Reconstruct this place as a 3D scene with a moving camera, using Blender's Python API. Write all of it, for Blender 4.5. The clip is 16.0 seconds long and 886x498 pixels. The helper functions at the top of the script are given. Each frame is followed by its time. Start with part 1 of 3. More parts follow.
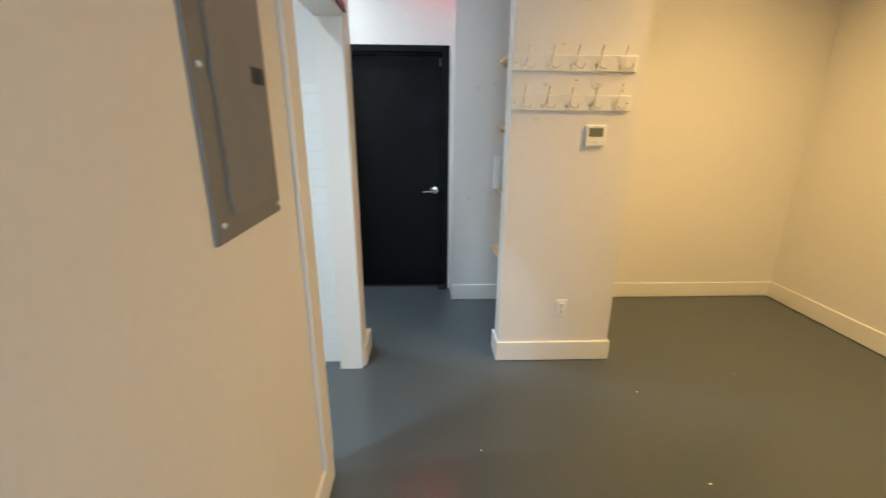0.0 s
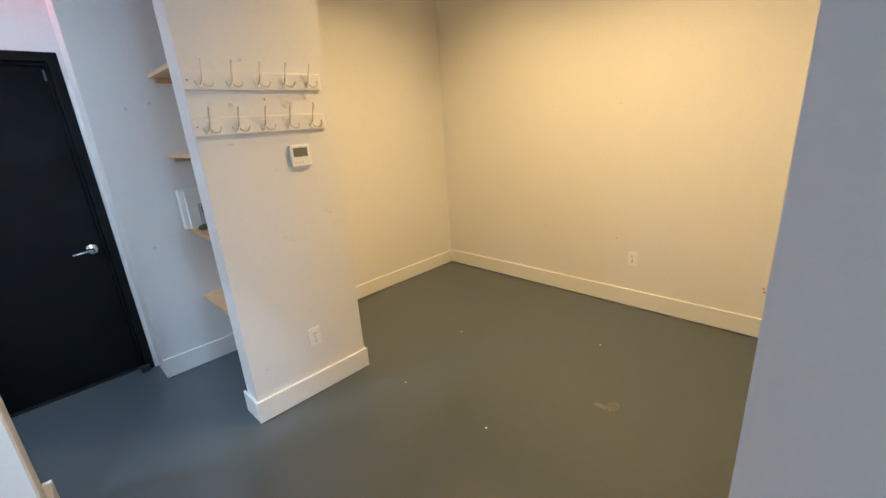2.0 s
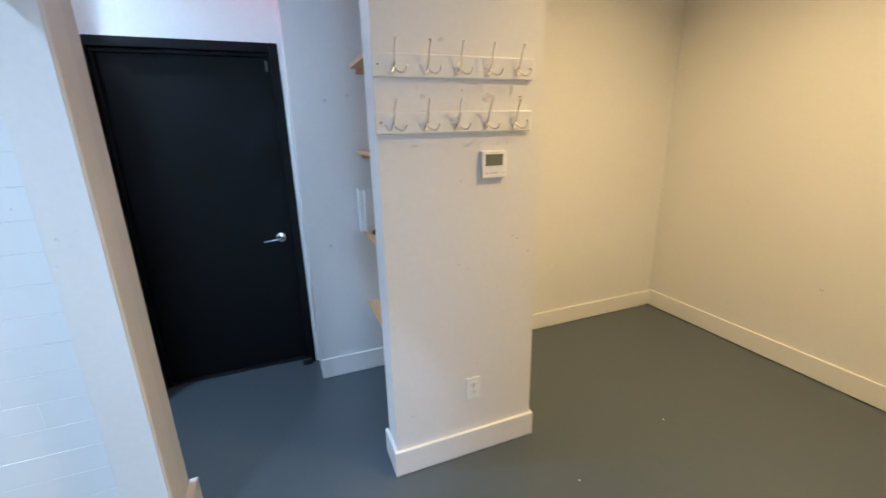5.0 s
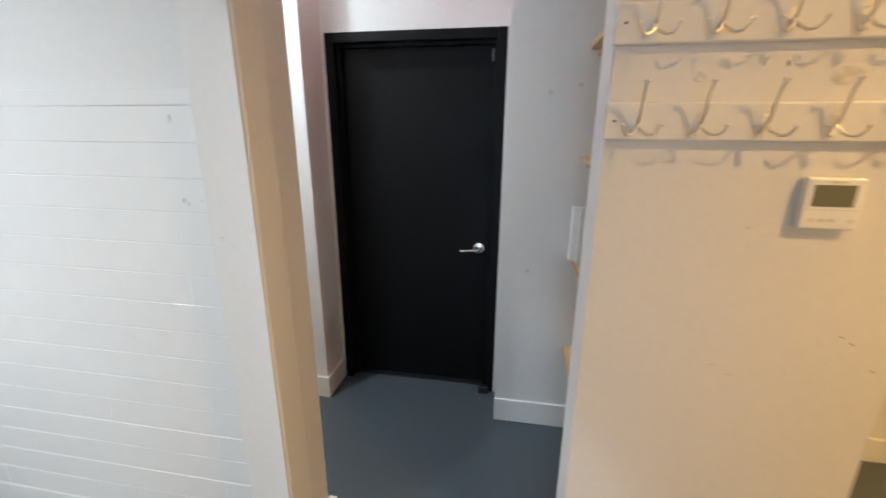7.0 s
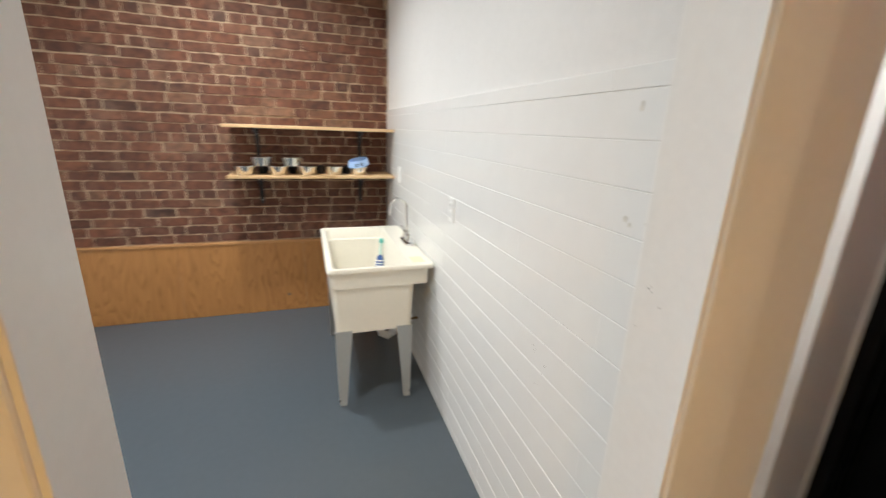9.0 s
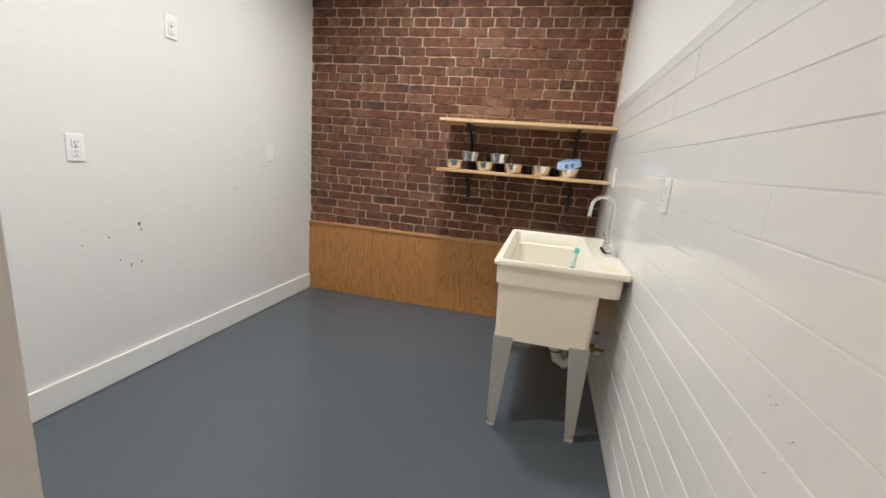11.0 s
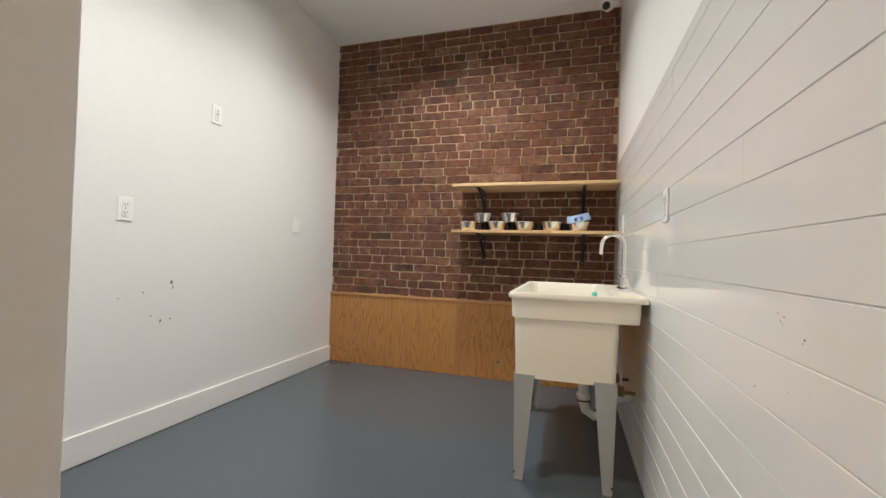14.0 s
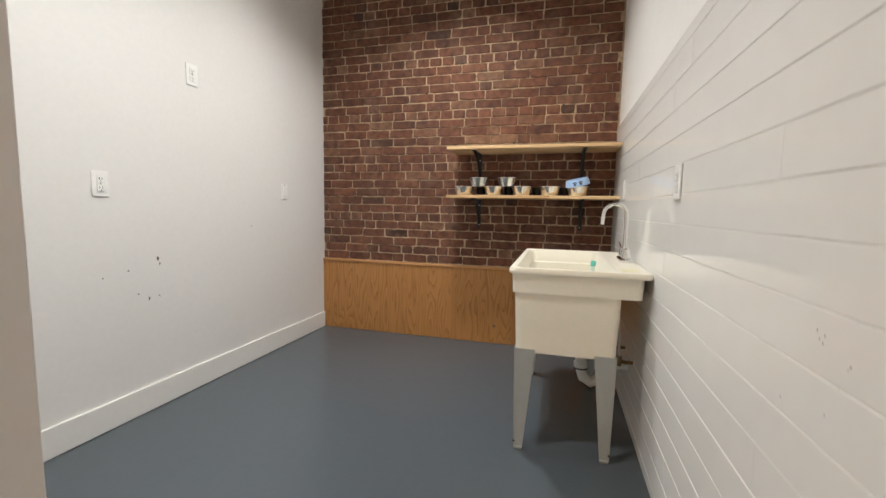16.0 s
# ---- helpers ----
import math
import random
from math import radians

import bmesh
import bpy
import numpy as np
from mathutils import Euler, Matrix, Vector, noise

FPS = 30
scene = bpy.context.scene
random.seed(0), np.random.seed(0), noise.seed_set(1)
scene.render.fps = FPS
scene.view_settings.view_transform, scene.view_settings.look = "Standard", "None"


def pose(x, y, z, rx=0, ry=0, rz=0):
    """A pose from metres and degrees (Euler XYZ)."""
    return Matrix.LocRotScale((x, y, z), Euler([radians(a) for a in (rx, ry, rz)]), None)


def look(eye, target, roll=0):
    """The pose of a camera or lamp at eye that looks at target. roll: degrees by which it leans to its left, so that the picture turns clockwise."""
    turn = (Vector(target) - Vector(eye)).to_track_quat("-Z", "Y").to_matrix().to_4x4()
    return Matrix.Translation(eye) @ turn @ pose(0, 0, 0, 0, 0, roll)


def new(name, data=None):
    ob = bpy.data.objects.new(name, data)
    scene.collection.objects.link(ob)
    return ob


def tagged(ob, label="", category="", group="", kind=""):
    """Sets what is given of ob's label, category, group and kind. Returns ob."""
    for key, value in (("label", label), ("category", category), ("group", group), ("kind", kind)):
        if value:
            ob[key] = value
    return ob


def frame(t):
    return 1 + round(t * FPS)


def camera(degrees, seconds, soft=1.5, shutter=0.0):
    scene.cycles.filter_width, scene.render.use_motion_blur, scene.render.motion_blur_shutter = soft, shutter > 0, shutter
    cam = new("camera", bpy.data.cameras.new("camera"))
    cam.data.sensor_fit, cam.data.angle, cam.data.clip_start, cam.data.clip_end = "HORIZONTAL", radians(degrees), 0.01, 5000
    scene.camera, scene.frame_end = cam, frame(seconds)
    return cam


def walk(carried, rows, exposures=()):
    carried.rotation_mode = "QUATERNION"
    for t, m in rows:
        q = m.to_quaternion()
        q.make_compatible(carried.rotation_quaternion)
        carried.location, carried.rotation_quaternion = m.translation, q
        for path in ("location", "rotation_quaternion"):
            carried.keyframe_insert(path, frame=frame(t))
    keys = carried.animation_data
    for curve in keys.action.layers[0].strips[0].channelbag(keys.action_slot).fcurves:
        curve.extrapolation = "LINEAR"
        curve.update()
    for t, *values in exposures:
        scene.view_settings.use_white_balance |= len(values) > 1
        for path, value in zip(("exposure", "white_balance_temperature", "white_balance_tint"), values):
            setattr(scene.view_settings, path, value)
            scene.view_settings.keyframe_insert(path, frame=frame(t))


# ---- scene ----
cam = camera(94.5, 16.0, shutter=0.5)
PATH = [
    (0, (0.078, 0.05, 1.51), (0.152, 1.957, 0.913), 0.4),
    (0.5, (0.038, 0.183, 1.502), (0.537, 2.016, 0.877), 0.1),
    (1, (0.015, 0.248, 1.531), (1.041, 1.832, 0.871), -0.6),
    (1.5, (-0.03, 0.241, 1.554), (1.277, 1.627, 0.945), -2.4),
    (2, (-0.062, 0.256, 1.566), (1.28, 1.613, 0.969), -3.9),
    (2.5, (-0.041, 0.306, 1.569), (1.273, 1.683, 0.955), -4.1),
    (3, (0.031, 0.407, 1.553), (1.399, 1.735, 0.949), -4.0),
    (3.5, (0.121, 0.514, 1.569), (1.502, 1.841, 0.996), -2.9),
    (4, (0.159, 0.606, 1.566), (1.389, 2.075, 0.991), -1.6),
    (4.5, (0.149, 0.726, 1.57), (1.116, 2.382, 1.001), -1.3),
    (4.7, (0.157, 0.775, 1.576), (1.011, 2.494, 1.016), -1.4),
    (7, (0.337, 1.369, 1.586), (0.005, 3.262, 1.031), 0.3),
    (7.5, (0.3, 1.489, 1.581), (-0.441, 3.261, 1.022), 0.5),
    (8, (0.247, 1.578, 1.57), (-0.96, 3.063, 0.992), 0.2),
    (8.5, (0.173, 1.615, 1.563), (-1.404, 2.694, 0.973), 0.1),
    (9, (0.083, 1.769, 1.555), (-1.74, 2.376, 0.997), 2.1),
    (9.5, (0.005, 1.893, 1.536), (-1.909, 2.042, 0.977), 3.5),
    (11.8, (-0.24, 2.025, 1.025), (-2.124, 1.45, 0.68), 4.3),
    (12, (-0.221, 2.024, 0.974), (-2.101, 1.423, 0.653), 4.0),
    (12.5, (-0.175, 2.056, 0.927), (-2.071, 1.453, 0.728), 3.2),
    (13, (-0.15, 2.087, 0.959), (-2.06, 1.499, 0.882), 2.6),
    (13.5, (-0.137, 2.092, 0.979), (-2.049, 1.505, 0.99), 2.0),
    (14, (-0.133, 2.093, 0.991), (-2.033, 1.504, 1.024), 1.7),
    (14.5, (-0.141, 2.082, 0.974), (-2.057, 1.507, 0.981), 1.6),
    (15, (-0.15, 2.075, 0.962), (-2.068, 1.511, 0.915), 1.4),
    (15.5, (-0.165, 2.055, 0.951), (-2.088, 1.516, 0.843), 1.4),
    (16, (-0.191, 2.035, 1.085), (-2.107, 1.495, 0.893), 1.0),
]
EXPOSURES = [(0, -0.25, 5650, 0), (0.5, -0.26, 5350, 1), (1.5, -0.25, 5080, 3), (3.5, -0.3, 4750, 3), (4.7, -0.27, 4620, 3), (6.8, -0.38, 5700, 6), (7.5, -0.36, 6300, 7), (8, -0.3, 6450, 8), (8.5, -0.32, 6550, 8), (9.7, -0.57, 6400, 8), (12, -0.66, 6900, 10), (16, -0.7, 6900, 10)]
walk(cam, [(t, look(eye, target, roll)) for t, eye, target, roll in PATH], EXPOSURES)

# ---- world and lights ----
world = bpy.data.worlds.new("world")
scene.world = world
world.use_nodes = True
sky = world.node_tree.nodes.new("ShaderNodeTexSky")
sky.sky_type, sky.sun_disc, sky.sun_elevation, sky.sun_rotation = "NISHITA", False, radians(35), radians(200)
world.node_tree.links.new(sky.outputs[0], world.node_tree.nodes["Background"].inputs[0])
world.node_tree.nodes["Background"].inputs[1].default_value = 0.1

WARM, NEUTRAL, DAY = (1.0, 0.56, 0.18), (0.97, 0.985, 1.0), (0.60, 0.78, 1.0)
CEIL = 2.93
MAIN_LAMPS = [(1.95, 1.25, 48), (2.15, 2.35, 22)]
SINK_LAMPS = [(-2.60, 1.28, 38), (-1.25, 1.00, 32), (-2.35, 0.62, 6)]
HALL_LAMPS = [(-1.08, 2.92, 24)]


def disk_lamp(x, y, watts, colour, size=0.13, spread=140):
    data = bpy.data.lights.new("downlight_lamp", "AREA")
    data.shape, data.size, data.energy, data.color, data.spread = "DISK", size, watts, colour, radians(spread)
    lamp = new("downlight_lamp", data)
    lamp.matrix_world = Matrix.Translation((x, y, CEIL - 0.018))
    return lamp


for x, y, w in MAIN_LAMPS:
    disk_lamp(x, y, w, WARM)
for x, y, w in SINK_LAMPS + HALL_LAMPS:
    disk_lamp(x, y, w, NEUTRAL)
day = bpy.data.lights.new("window_daylight", "AREA")
day.shape, day.size, day.size_y, day.energy, day.color = "RECTANGLE", 0.88, 2.1, 39, DAY
day_lamp = new("window_daylight", day)
day_lamp.matrix_world = look((0.15, -2.95, 1.35), (0.15, 3, 1.35))

# ---- materials ----


def material(name, colour, rough=0.5, metal=0.0, vary=0.06, scale=6.0, bump=0.0, bump_scale=60.0, coat=0.0, rough_vary=0.08,
             stain=0.0, stain_scale=1.2, stain_colour=None):
    """Principled material with two scales of tone, gloss and relief variation."""
    m = bpy.data.materials.new(name)
    m.use_nodes = True
    n, l = m.node_tree.nodes, m.node_tree.links
    b = n["Principled BSDF"]
    tex = n.new("ShaderNodeTexCoord")
    def noise_at(sc, detail=5.0):
        t = n.new("ShaderNodeTexNoise")
        t.inputs["Scale"].default_value, t.inputs["Detail"].default_value = sc, detail
        l.new(tex.outputs["Object"], t.inputs["Vector"])
        return t
    fine, broad = noise_at(scale * 8), noise_at(stain_scale, 2.0)
    tone = n.new("ShaderNodeMapRange")
    tone.inputs[1].default_value, tone.inputs[2].default_value = 0.3, 0.7
    tone.inputs[3].default_value, tone.inputs[4].default_value = 1 - vary, 1 + vary
    l.new(fine.outputs["Fac"], tone.inputs[0])
    mul = n.new("ShaderNodeVectorMath")
    mul.operation = "SCALE"
    mul.inputs[0].default_value = colour
    l.new(tone.outputs[0], mul.inputs["Scale"])
    last = mul.outputs[0]
    if stain:
        ramp = n.new("ShaderNodeMapRange")
        ramp.inputs[1].default_value, ramp.inputs[2].default_value = 0.42, 0.72
        ramp.inputs[3].default_value, ramp.inputs[4].default_value = 0.0, stain
        l.new(broad.outputs["Fac"], ramp.inputs[0])
        mix = n.new("ShaderNodeMix")
        mix.data_type = "RGBA"
        l.new(ramp.outputs[0], mix.inputs[0])
        l.new(last, mix.inputs[6])
        sc = stain_colour or tuple(c * 0.7 for c in colour)
        mix.inputs[7].default_value = (*sc, 1)
        last = mix.outputs[2]
    l.new(last, b.inputs["Base Color"])
    rr = n.new("ShaderNodeMapRange")
    rr.inputs[1].default_value, rr.inputs[2].default_value = 0.3, 0.7
    rr.inputs[3].default_value, rr.inputs[4].default_value = max(0.02, rough - rough_vary), min(1, rough + rough_vary)
    l.new(noise_at(scale, 1.0).outputs["Fac"], rr.inputs[0])
    l.new(rr.outputs[0], b.inputs["Roughness"])
    b.inputs["Metallic"].default_value, b.inputs["Coat Weight"].default_value = metal, coat
    if bump:
        bp = n.new("ShaderNodeBump")
        bp.inputs["Strength"].default_value, bp.inputs["Distance"].default_value = bump, 0.004
        l.new(noise_at(bump_scale, 3.0).outputs["Fac"], bp.inputs["Height"])
        l.new(bp.outputs[0], b.inputs["Normal"])
    return m


def brick_material(name, island):
    m = material(name, (0.3, 0.12, 0.08), 0.85, bump=0.9, bump_scale=45)
    n, l = m.node_tree.nodes, m.node_tree.links
    b = n["Principled BSDF"]
    src = n.new("ShaderNodeNewGeometry").outputs["Random Per Island"] if island else n.new("ShaderNodeObjectInfo").outputs["Random"]
    ramp = n.new("ShaderNodeValToRGB")
    e = ramp.color_ramp.elements
    e[0].position, e[0].color = 0.0, (0.058, 0.026, 0.016, 1)
    e[1].position, e[1].color = 1.0, (0.185, 0.098, 0.058, 1)
    for pos, c in ((0.06, (0.098, 0.038, 0.022)), (0.5, (0.130, 0.049, 0.027)), (0.85, (0.156, 0.058, 0.031)), (0.95, (0.172, 0.080, 0.045))):
        x = e.new(pos)
        x.color = (*c, 1)
    l.new(src, ramp.inputs[0])
    geo = n.new("ShaderNodeNewGeometry")
    blot = n.new("ShaderNodeTexNoise")
    blot.inputs["Scale"].default_value, blot.inputs["Detail"].default_value = 22, 6
    l.new(geo.outputs["Position"], blot.inputs["Vector"])
    mr = n.new("ShaderNodeMapRange")
    mr.inputs[1].default_value, mr.inputs[2].default_value, mr.inputs[3].default_value, mr.inputs[4].default_value = 0.3, 0.7, 0.55, 1.45
    l.new(blot.outputs["Fac"], mr.inputs[0])
    sc = n.new("ShaderNodeVectorMath")
    sc.operation = "SCALE"
    l.new(ramp.outputs[0], sc.inputs[0])
    l.new(mr.outputs[0], sc.inputs["Scale"])
    dust = n.new("ShaderNodeTexNoise")
    dust.inputs["Scale"].default_value, dust.inputs["Detail"].default_value = 5.5, 8
    l.new(geo.outputs["Position"], dust.inputs["Vector"])
    dr = n.new("ShaderNodeMapRange")
    dr.inputs[1].default_value, dr.inputs[2].default_value, dr.inputs[4].default_value = 0.52, 0.85, 0.35
    l.new(dust.outputs["Fac"], dr.inputs[0])
    mix = n.new("ShaderNodeMix")
    mix.data_type = "RGBA"
    mix.inputs[7].default_value = (0.34, 0.225, 0.16, 1)
    l.new(dr.outputs[0], mix.inputs[0])
    l.new(sc.outputs[0], mix.inputs[6])
    l.new(mix.outputs[2], b.inputs["Base Color"])
    return m


def wood_material(name, dark, light, axis="Z", rough=0.45, rings=9.0, grain=5.0):
    """Oak or pine: bands drawn out along the grain, with arches, plus fine pores."""
    m = bpy.data.materials.new(name)
    m.use_nodes = True
    n, l = m.node_tree.nodes, m.node_tree.links
    b = n["Principled BSDF"]
    tex, mp, info = n.new("ShaderNodeTexCoord"), n.new("ShaderNodeMapping"), n.new("ShaderNodeObjectInfo")
    stretch = {"Z": (1, 1, 0.12), "Y": (1, 0.08, 1), "X": (0.08, 1, 1)}[axis]
    mp.inputs["Scale"].default_value = stretch
    l.new(tex.outputs["Object"], mp.inputs["Vector"])
    off = n.new("ShaderNodeVectorMath")
    l.new(mp.outputs[0], off.inputs[0])
    rnd = n.new("ShaderNodeMath")
    rnd.operation = "MULTIPLY"
    rnd.inputs[1].default_value = 7.0
    l.new(info.outputs["Random"], rnd.inputs[0])
    l.new(rnd.outputs[0], off.inputs[1])
    base = n.new("ShaderNodeTexNoise")
    base.inputs["Scale"].default_value, base.inputs["Detail"].default_value, base.inputs["Distortion"].default_value = grain, 1.5, 0.2
    l.new(off.outputs[0], base.inputs["Vector"])
    mulr = n.new("ShaderNodeMath")
    mulr.operation = "MULTIPLY"
    mulr.inputs[1].default_value = rings
    l.new(base.outputs["Fac"], mulr.inputs[0])
    frac = n.new("ShaderNodeMath")
    frac.operation = "FRACT"
    l.new(mulr.outputs[0], frac.inputs[0])
    pores = n.new("ShaderNodeTexNoise")
    pores.inputs["Scale"].default_value, pores.inputs["Detail"].default_value = 90.0, 4
    l.new(off.outputs[0], pores.inputs["Vector"])
    add = n.new("ShaderNodeMath")
    add.operation = "MULTIPLY_ADD"
    add.inputs[1].default_value = 0.55
    l.new(pores.outputs["Fac"], add.inputs[0])
    l.new(frac.outputs[0], add.inputs[2])
    ramp = n.new("ShaderNodeValToRGB")
    e = ramp.color_ramp.elements
    e[0].position, e[0].color = 0.25, (*dark, 1)
    e[1].position, e[1].color = 0.62, (*light, 1)
    hi = e.new(1.0)
    hi.color = (*[c * 1.08 for c in light], 1)
    l.new(add.outputs[0], ramp.inputs[0])
    l.new(ramp.outputs[0], b.inputs["Base Color"])
    b.inputs["Roughness"].default_value = rough
    bp = n.new("ShaderNodeBump")
    bp.inputs["Strength"].default_value, bp.inputs["Distance"].default_value = 0.15, 0.002
    l.new(add.outputs[0], bp.inputs["Height"])
    l.new(bp.outputs[0], b.inputs["Normal"])
    return m


def glow(name, colour, strength):
    m = bpy.data.materials.new(name)
    m.use_nodes = True
    b = m.node_tree.nodes["Principled BSDF"]
    b.inputs["Base Color"].default_value = (*colour, 1)
    b.inputs["Emission Color"].default_value, b.inputs["Emission Strength"].default_value = (*colour, 1), strength
    return m


WHITE = material("wall_paint_white", (0.80, 0.79, 0.77), 0.55, vary=0.015, bump=0.12, bump_scale=220, stain=0.10, stain_scale=1.6, stain_colour=(0.70, 0.68, 0.64))
TRIM = material("trim_paint_white", (0.82, 0.81, 0.78), 0.35, vary=0.015, bump=0.06, bump_scale=90, rough_vary=0.02)
CEILING = material("ceiling_paint", (0.80, 0.80, 0.79), 0.8, vary=0.01, bump=0.08, bump_scale=200)
FLOOR = material("grey_floor_paint", (0.081, 0.100, 0.117), 0.25, vary=0.02, scale=3, rough_vary=0.012, bump=0.012, bump_scale=9, stain=0.05, stain_scale=0.9, stain_colour=(0.104, 0.113, 0.127))
MORTAR = material("mortar", (0.52, 0.38, 0.255), 0.95, vary=0.32, scale=4, bump=0.8, bump_scale=60, stain=0.7, stain_scale=3.0, stain_colour=(0.24, 0.155, 0.095))
TILE = material("glazed_white_tile", (0.86, 0.86, 0.84), 0.045, vary=0.01, rough_vary=0.015, scale=2, bump=0.012, bump_scale=5)
GROUT = material("white_grout", (0.76, 0.76, 0.74), 0.7, vary=0.05)
OAK = wood_material("oak_veneer", (0.310, 0.128, 0.036), (0.430, 0.198, 0.062), "Z", 0.42, 15, 9.0)
OAKCAP = wood_material("oak_cap", (0.33, 0.15, 0.05), (0.48, 0.24, 0.09), "Y", 0.45, 6)
PINE = wood_material("pine_board", (0.52, 0.32, 0.15), (0.66, 0.45, 0.24), "Y", 0.5, 5)
BLACKDOOR = material("black_door_paint", (0.0042, 0.0047, 0.005), 0.48, vary=0.1, bump=0.05, bump_scale=120)
BLACKDOOR.node_tree.nodes["Principled BSDF"].inputs["Specular IOR Level"].default_value = 0.15
BLACKMETAL = material("black_metal", (0.012, 0.012, 0.013), 0.45, vary=0.1)
CHROME = material("chrome", (0.74, 0.75, 0.76), 0.09, 1.0, vary=0.01, rough_vary=0.05)
HOOKM = material("satin_nickel", (0.82, 0.80, 0.77), 0.38, 1.0, vary=0.02)
STEEL = material("brushed_steel", (0.76, 0.75, 0.72), 0.24, 1.0, vary=0.03)
PANELGREY = material("grey_enamel_steel", (0.20, 0.195, 0.185), 0.38, vary=0.03, bump=0.05, bump_scale=150)
PLASTICW = material("white_plastic", (0.88, 0.88, 0.86), 0.30, vary=0.01)
SLOT = material("dark_slot", (0.03, 0.03, 0.03), 0.6)
LCD = material("lcd_screen", (0.16, 0.17, 0.12), 0.2, vary=0.03)
SINKM = material("cream_polypropylene", (0.83, 0.79, 0.68), 0.30, vary=0.012, bump=0.04, bump_scale=120, rough_vary=0.02)
SOAPY = material("yellowed_polypropylene", (0.80, 0.75, 0.50), 0.3, vary=0.04)
LEGGREY = material("grey_painted_legs", (0.36, 0.38, 0.38), 0.4, vary=0.03)
PVC = material("white_pvc", (0.78, 0.78, 0.76), 0.35, vary=0.02)
BRASS = material("aged_brass", (0.25, 0.17, 0.09), 0.4, 1.0, vary=0.1)
BLUEP = material("pale_blue_melamine", (0.36, 0.52, 0.78), 0.3, vary=0.03)
NAVY = material("navy_print", (0.02, 0.03, 0.08), 0.4)
BLUEB = material("blue_brush_plastic", (0.035, 0.10, 0.32), 0.35)
TEAL = material("teal_plastic", (0.12, 0.55, 0.45), 0.4)
MINT = material("pale_mint_plastic", (0.62, 0.78, 0.70), 0.4)
SMUDGE = material("tile_smudge", (0.66, 0.64, 0.58), 0.45, vary=0.15)
PRINT_R = material("red_print", (0.42, 0.16, 0.15), 0.6)
PRINT_B = material("lilac_print", (0.50, 0.50, 0.62), 0.6)
OLIVE = material("olive_cloth", (0.07, 0.08, 0.035), 0.9, vary=0.2)
# dark tone of wall chips, also painted shade under the east baseboard
CHIP_SHADE = material("plaster_chip_gap_shade", (0.16, 0.14, 0.12), 0.9)
FLECK = material("white_paint_fleck", (0.75, 0.75, 0.72), 0.6)
SCUFF = material("grey_scuff", (0.70, 0.675, 0.63), 0.6, vary=0.2)
PATCH = material("paint_smear", (0.112, 0.126, 0.138), 0.5, vary=0.12)
BOOK = material("white_card", (0.86, 0.86, 0.85), 0.6, vary=0.02)
RED = glow("red_sign_light", (1.0, 0.05, 0.09), 65.0)
LENS_W = glow("warm_lens", (1.0, 0.7, 0.35), 4.0)
LENS_N = glow("neutral_lens", (1.0, 0.95, 0.88), 4.0)
BRICK = brick_material("brick_face", False)
BRICKFAR = brick_material("brick_face_upper", True)

# ---- mesh helpers ----


def to_mesh(name, bm, mat, smooth=False):
    me = bpy.data.meshes.new(name)
    bmesh.ops.recalc_face_normals(bm, faces=bm.faces)
    if smooth:
        for f in bm.faces:
            f.smooth = True
        for e in bm.edges:
            if len(e.link_faces) == 2 and e.calc_face_angle(0) > 0.7:
                e.smooth = False
    bm.to_mesh(me)
    bm.free()
    me.materials.append(mat)
    return me


def part(name, bm, mat, parent, label="", smooth=False):
    """One mesh object under a thing or under a part, in the parent's own space."""
    ob = new(name, to_mesh(name, bm, mat, smooth))
    ob.parent = parent
    if label:
        ob["label"] = label
    return ob


def thing(name, label, category, at=(0, 0, 0), rz=0.0, group="", kind=""):
    e = new(name)
    e.empty_display_size = 0.05
    e.matrix_world = pose(*at, 0, 0, rz)
    return tagged(e, label, category, group, kind)


def box(x0, x1, y0, y1, z0, z1, bevel=0.0, bm=None, segs=2):
    out = bm or bmesh.new()
    one = bmesh.new()
    bmesh.ops.create_cube(one, size=1)
    for v in one.verts:
        v.co = ((x0 + x1) / 2 + v.co.x * (x1 - x0), (y0 + y1) / 2 + v.co.y * (y1 - y0), (z0 + z1) / 2 + v.co.z * (z1 - z0))
    if bevel:
        bmesh.ops.bevel(one, geom=one.edges[:], offset=bevel, segments=segs, affect="EDGES", profile=0.5)
    tmp = bpy.data.meshes.new("tmp")
    one.to_mesh(tmp)
    one.free()
    out.from_mesh(tmp)
    bpy.data.meshes.remove(tmp)
    return out


def cyl(centre, r, depth, axis="Z", r2=None, segs=24, bm=None, bevel=0.0):
    out = bm or bmesh.new()
    one = bmesh.new()
    bmesh.ops.create_cone(one, cap_ends=True, segments=segs, radius1=r, radius2=r if r2 is None else r2, depth=depth)
    if bevel:
        es = [e for e in one.edges if any(len(f.verts) > 4 for f in e.link_faces)]
        bmesh.ops.bevel(one, geom=es, offset=bevel, segments=2, affect="EDGES", profile=0.5)
    turn = {"Z": Matrix(), "X": Matrix.Rotation(radians(90), 4, "Y"), "Y": Matrix.Rotation(radians(-90), 4, "X")}[axis]
    bmesh.ops.transform(one, matrix=Matrix.Translation(centre) @ turn, verts=one.verts)
    tmp = bpy.data.meshes.new("tmp")
    one.to_mesh(tmp)
    one.free()
    out.from_mesh(tmp)
    bpy.data.meshes.remove(tmp)
    return out


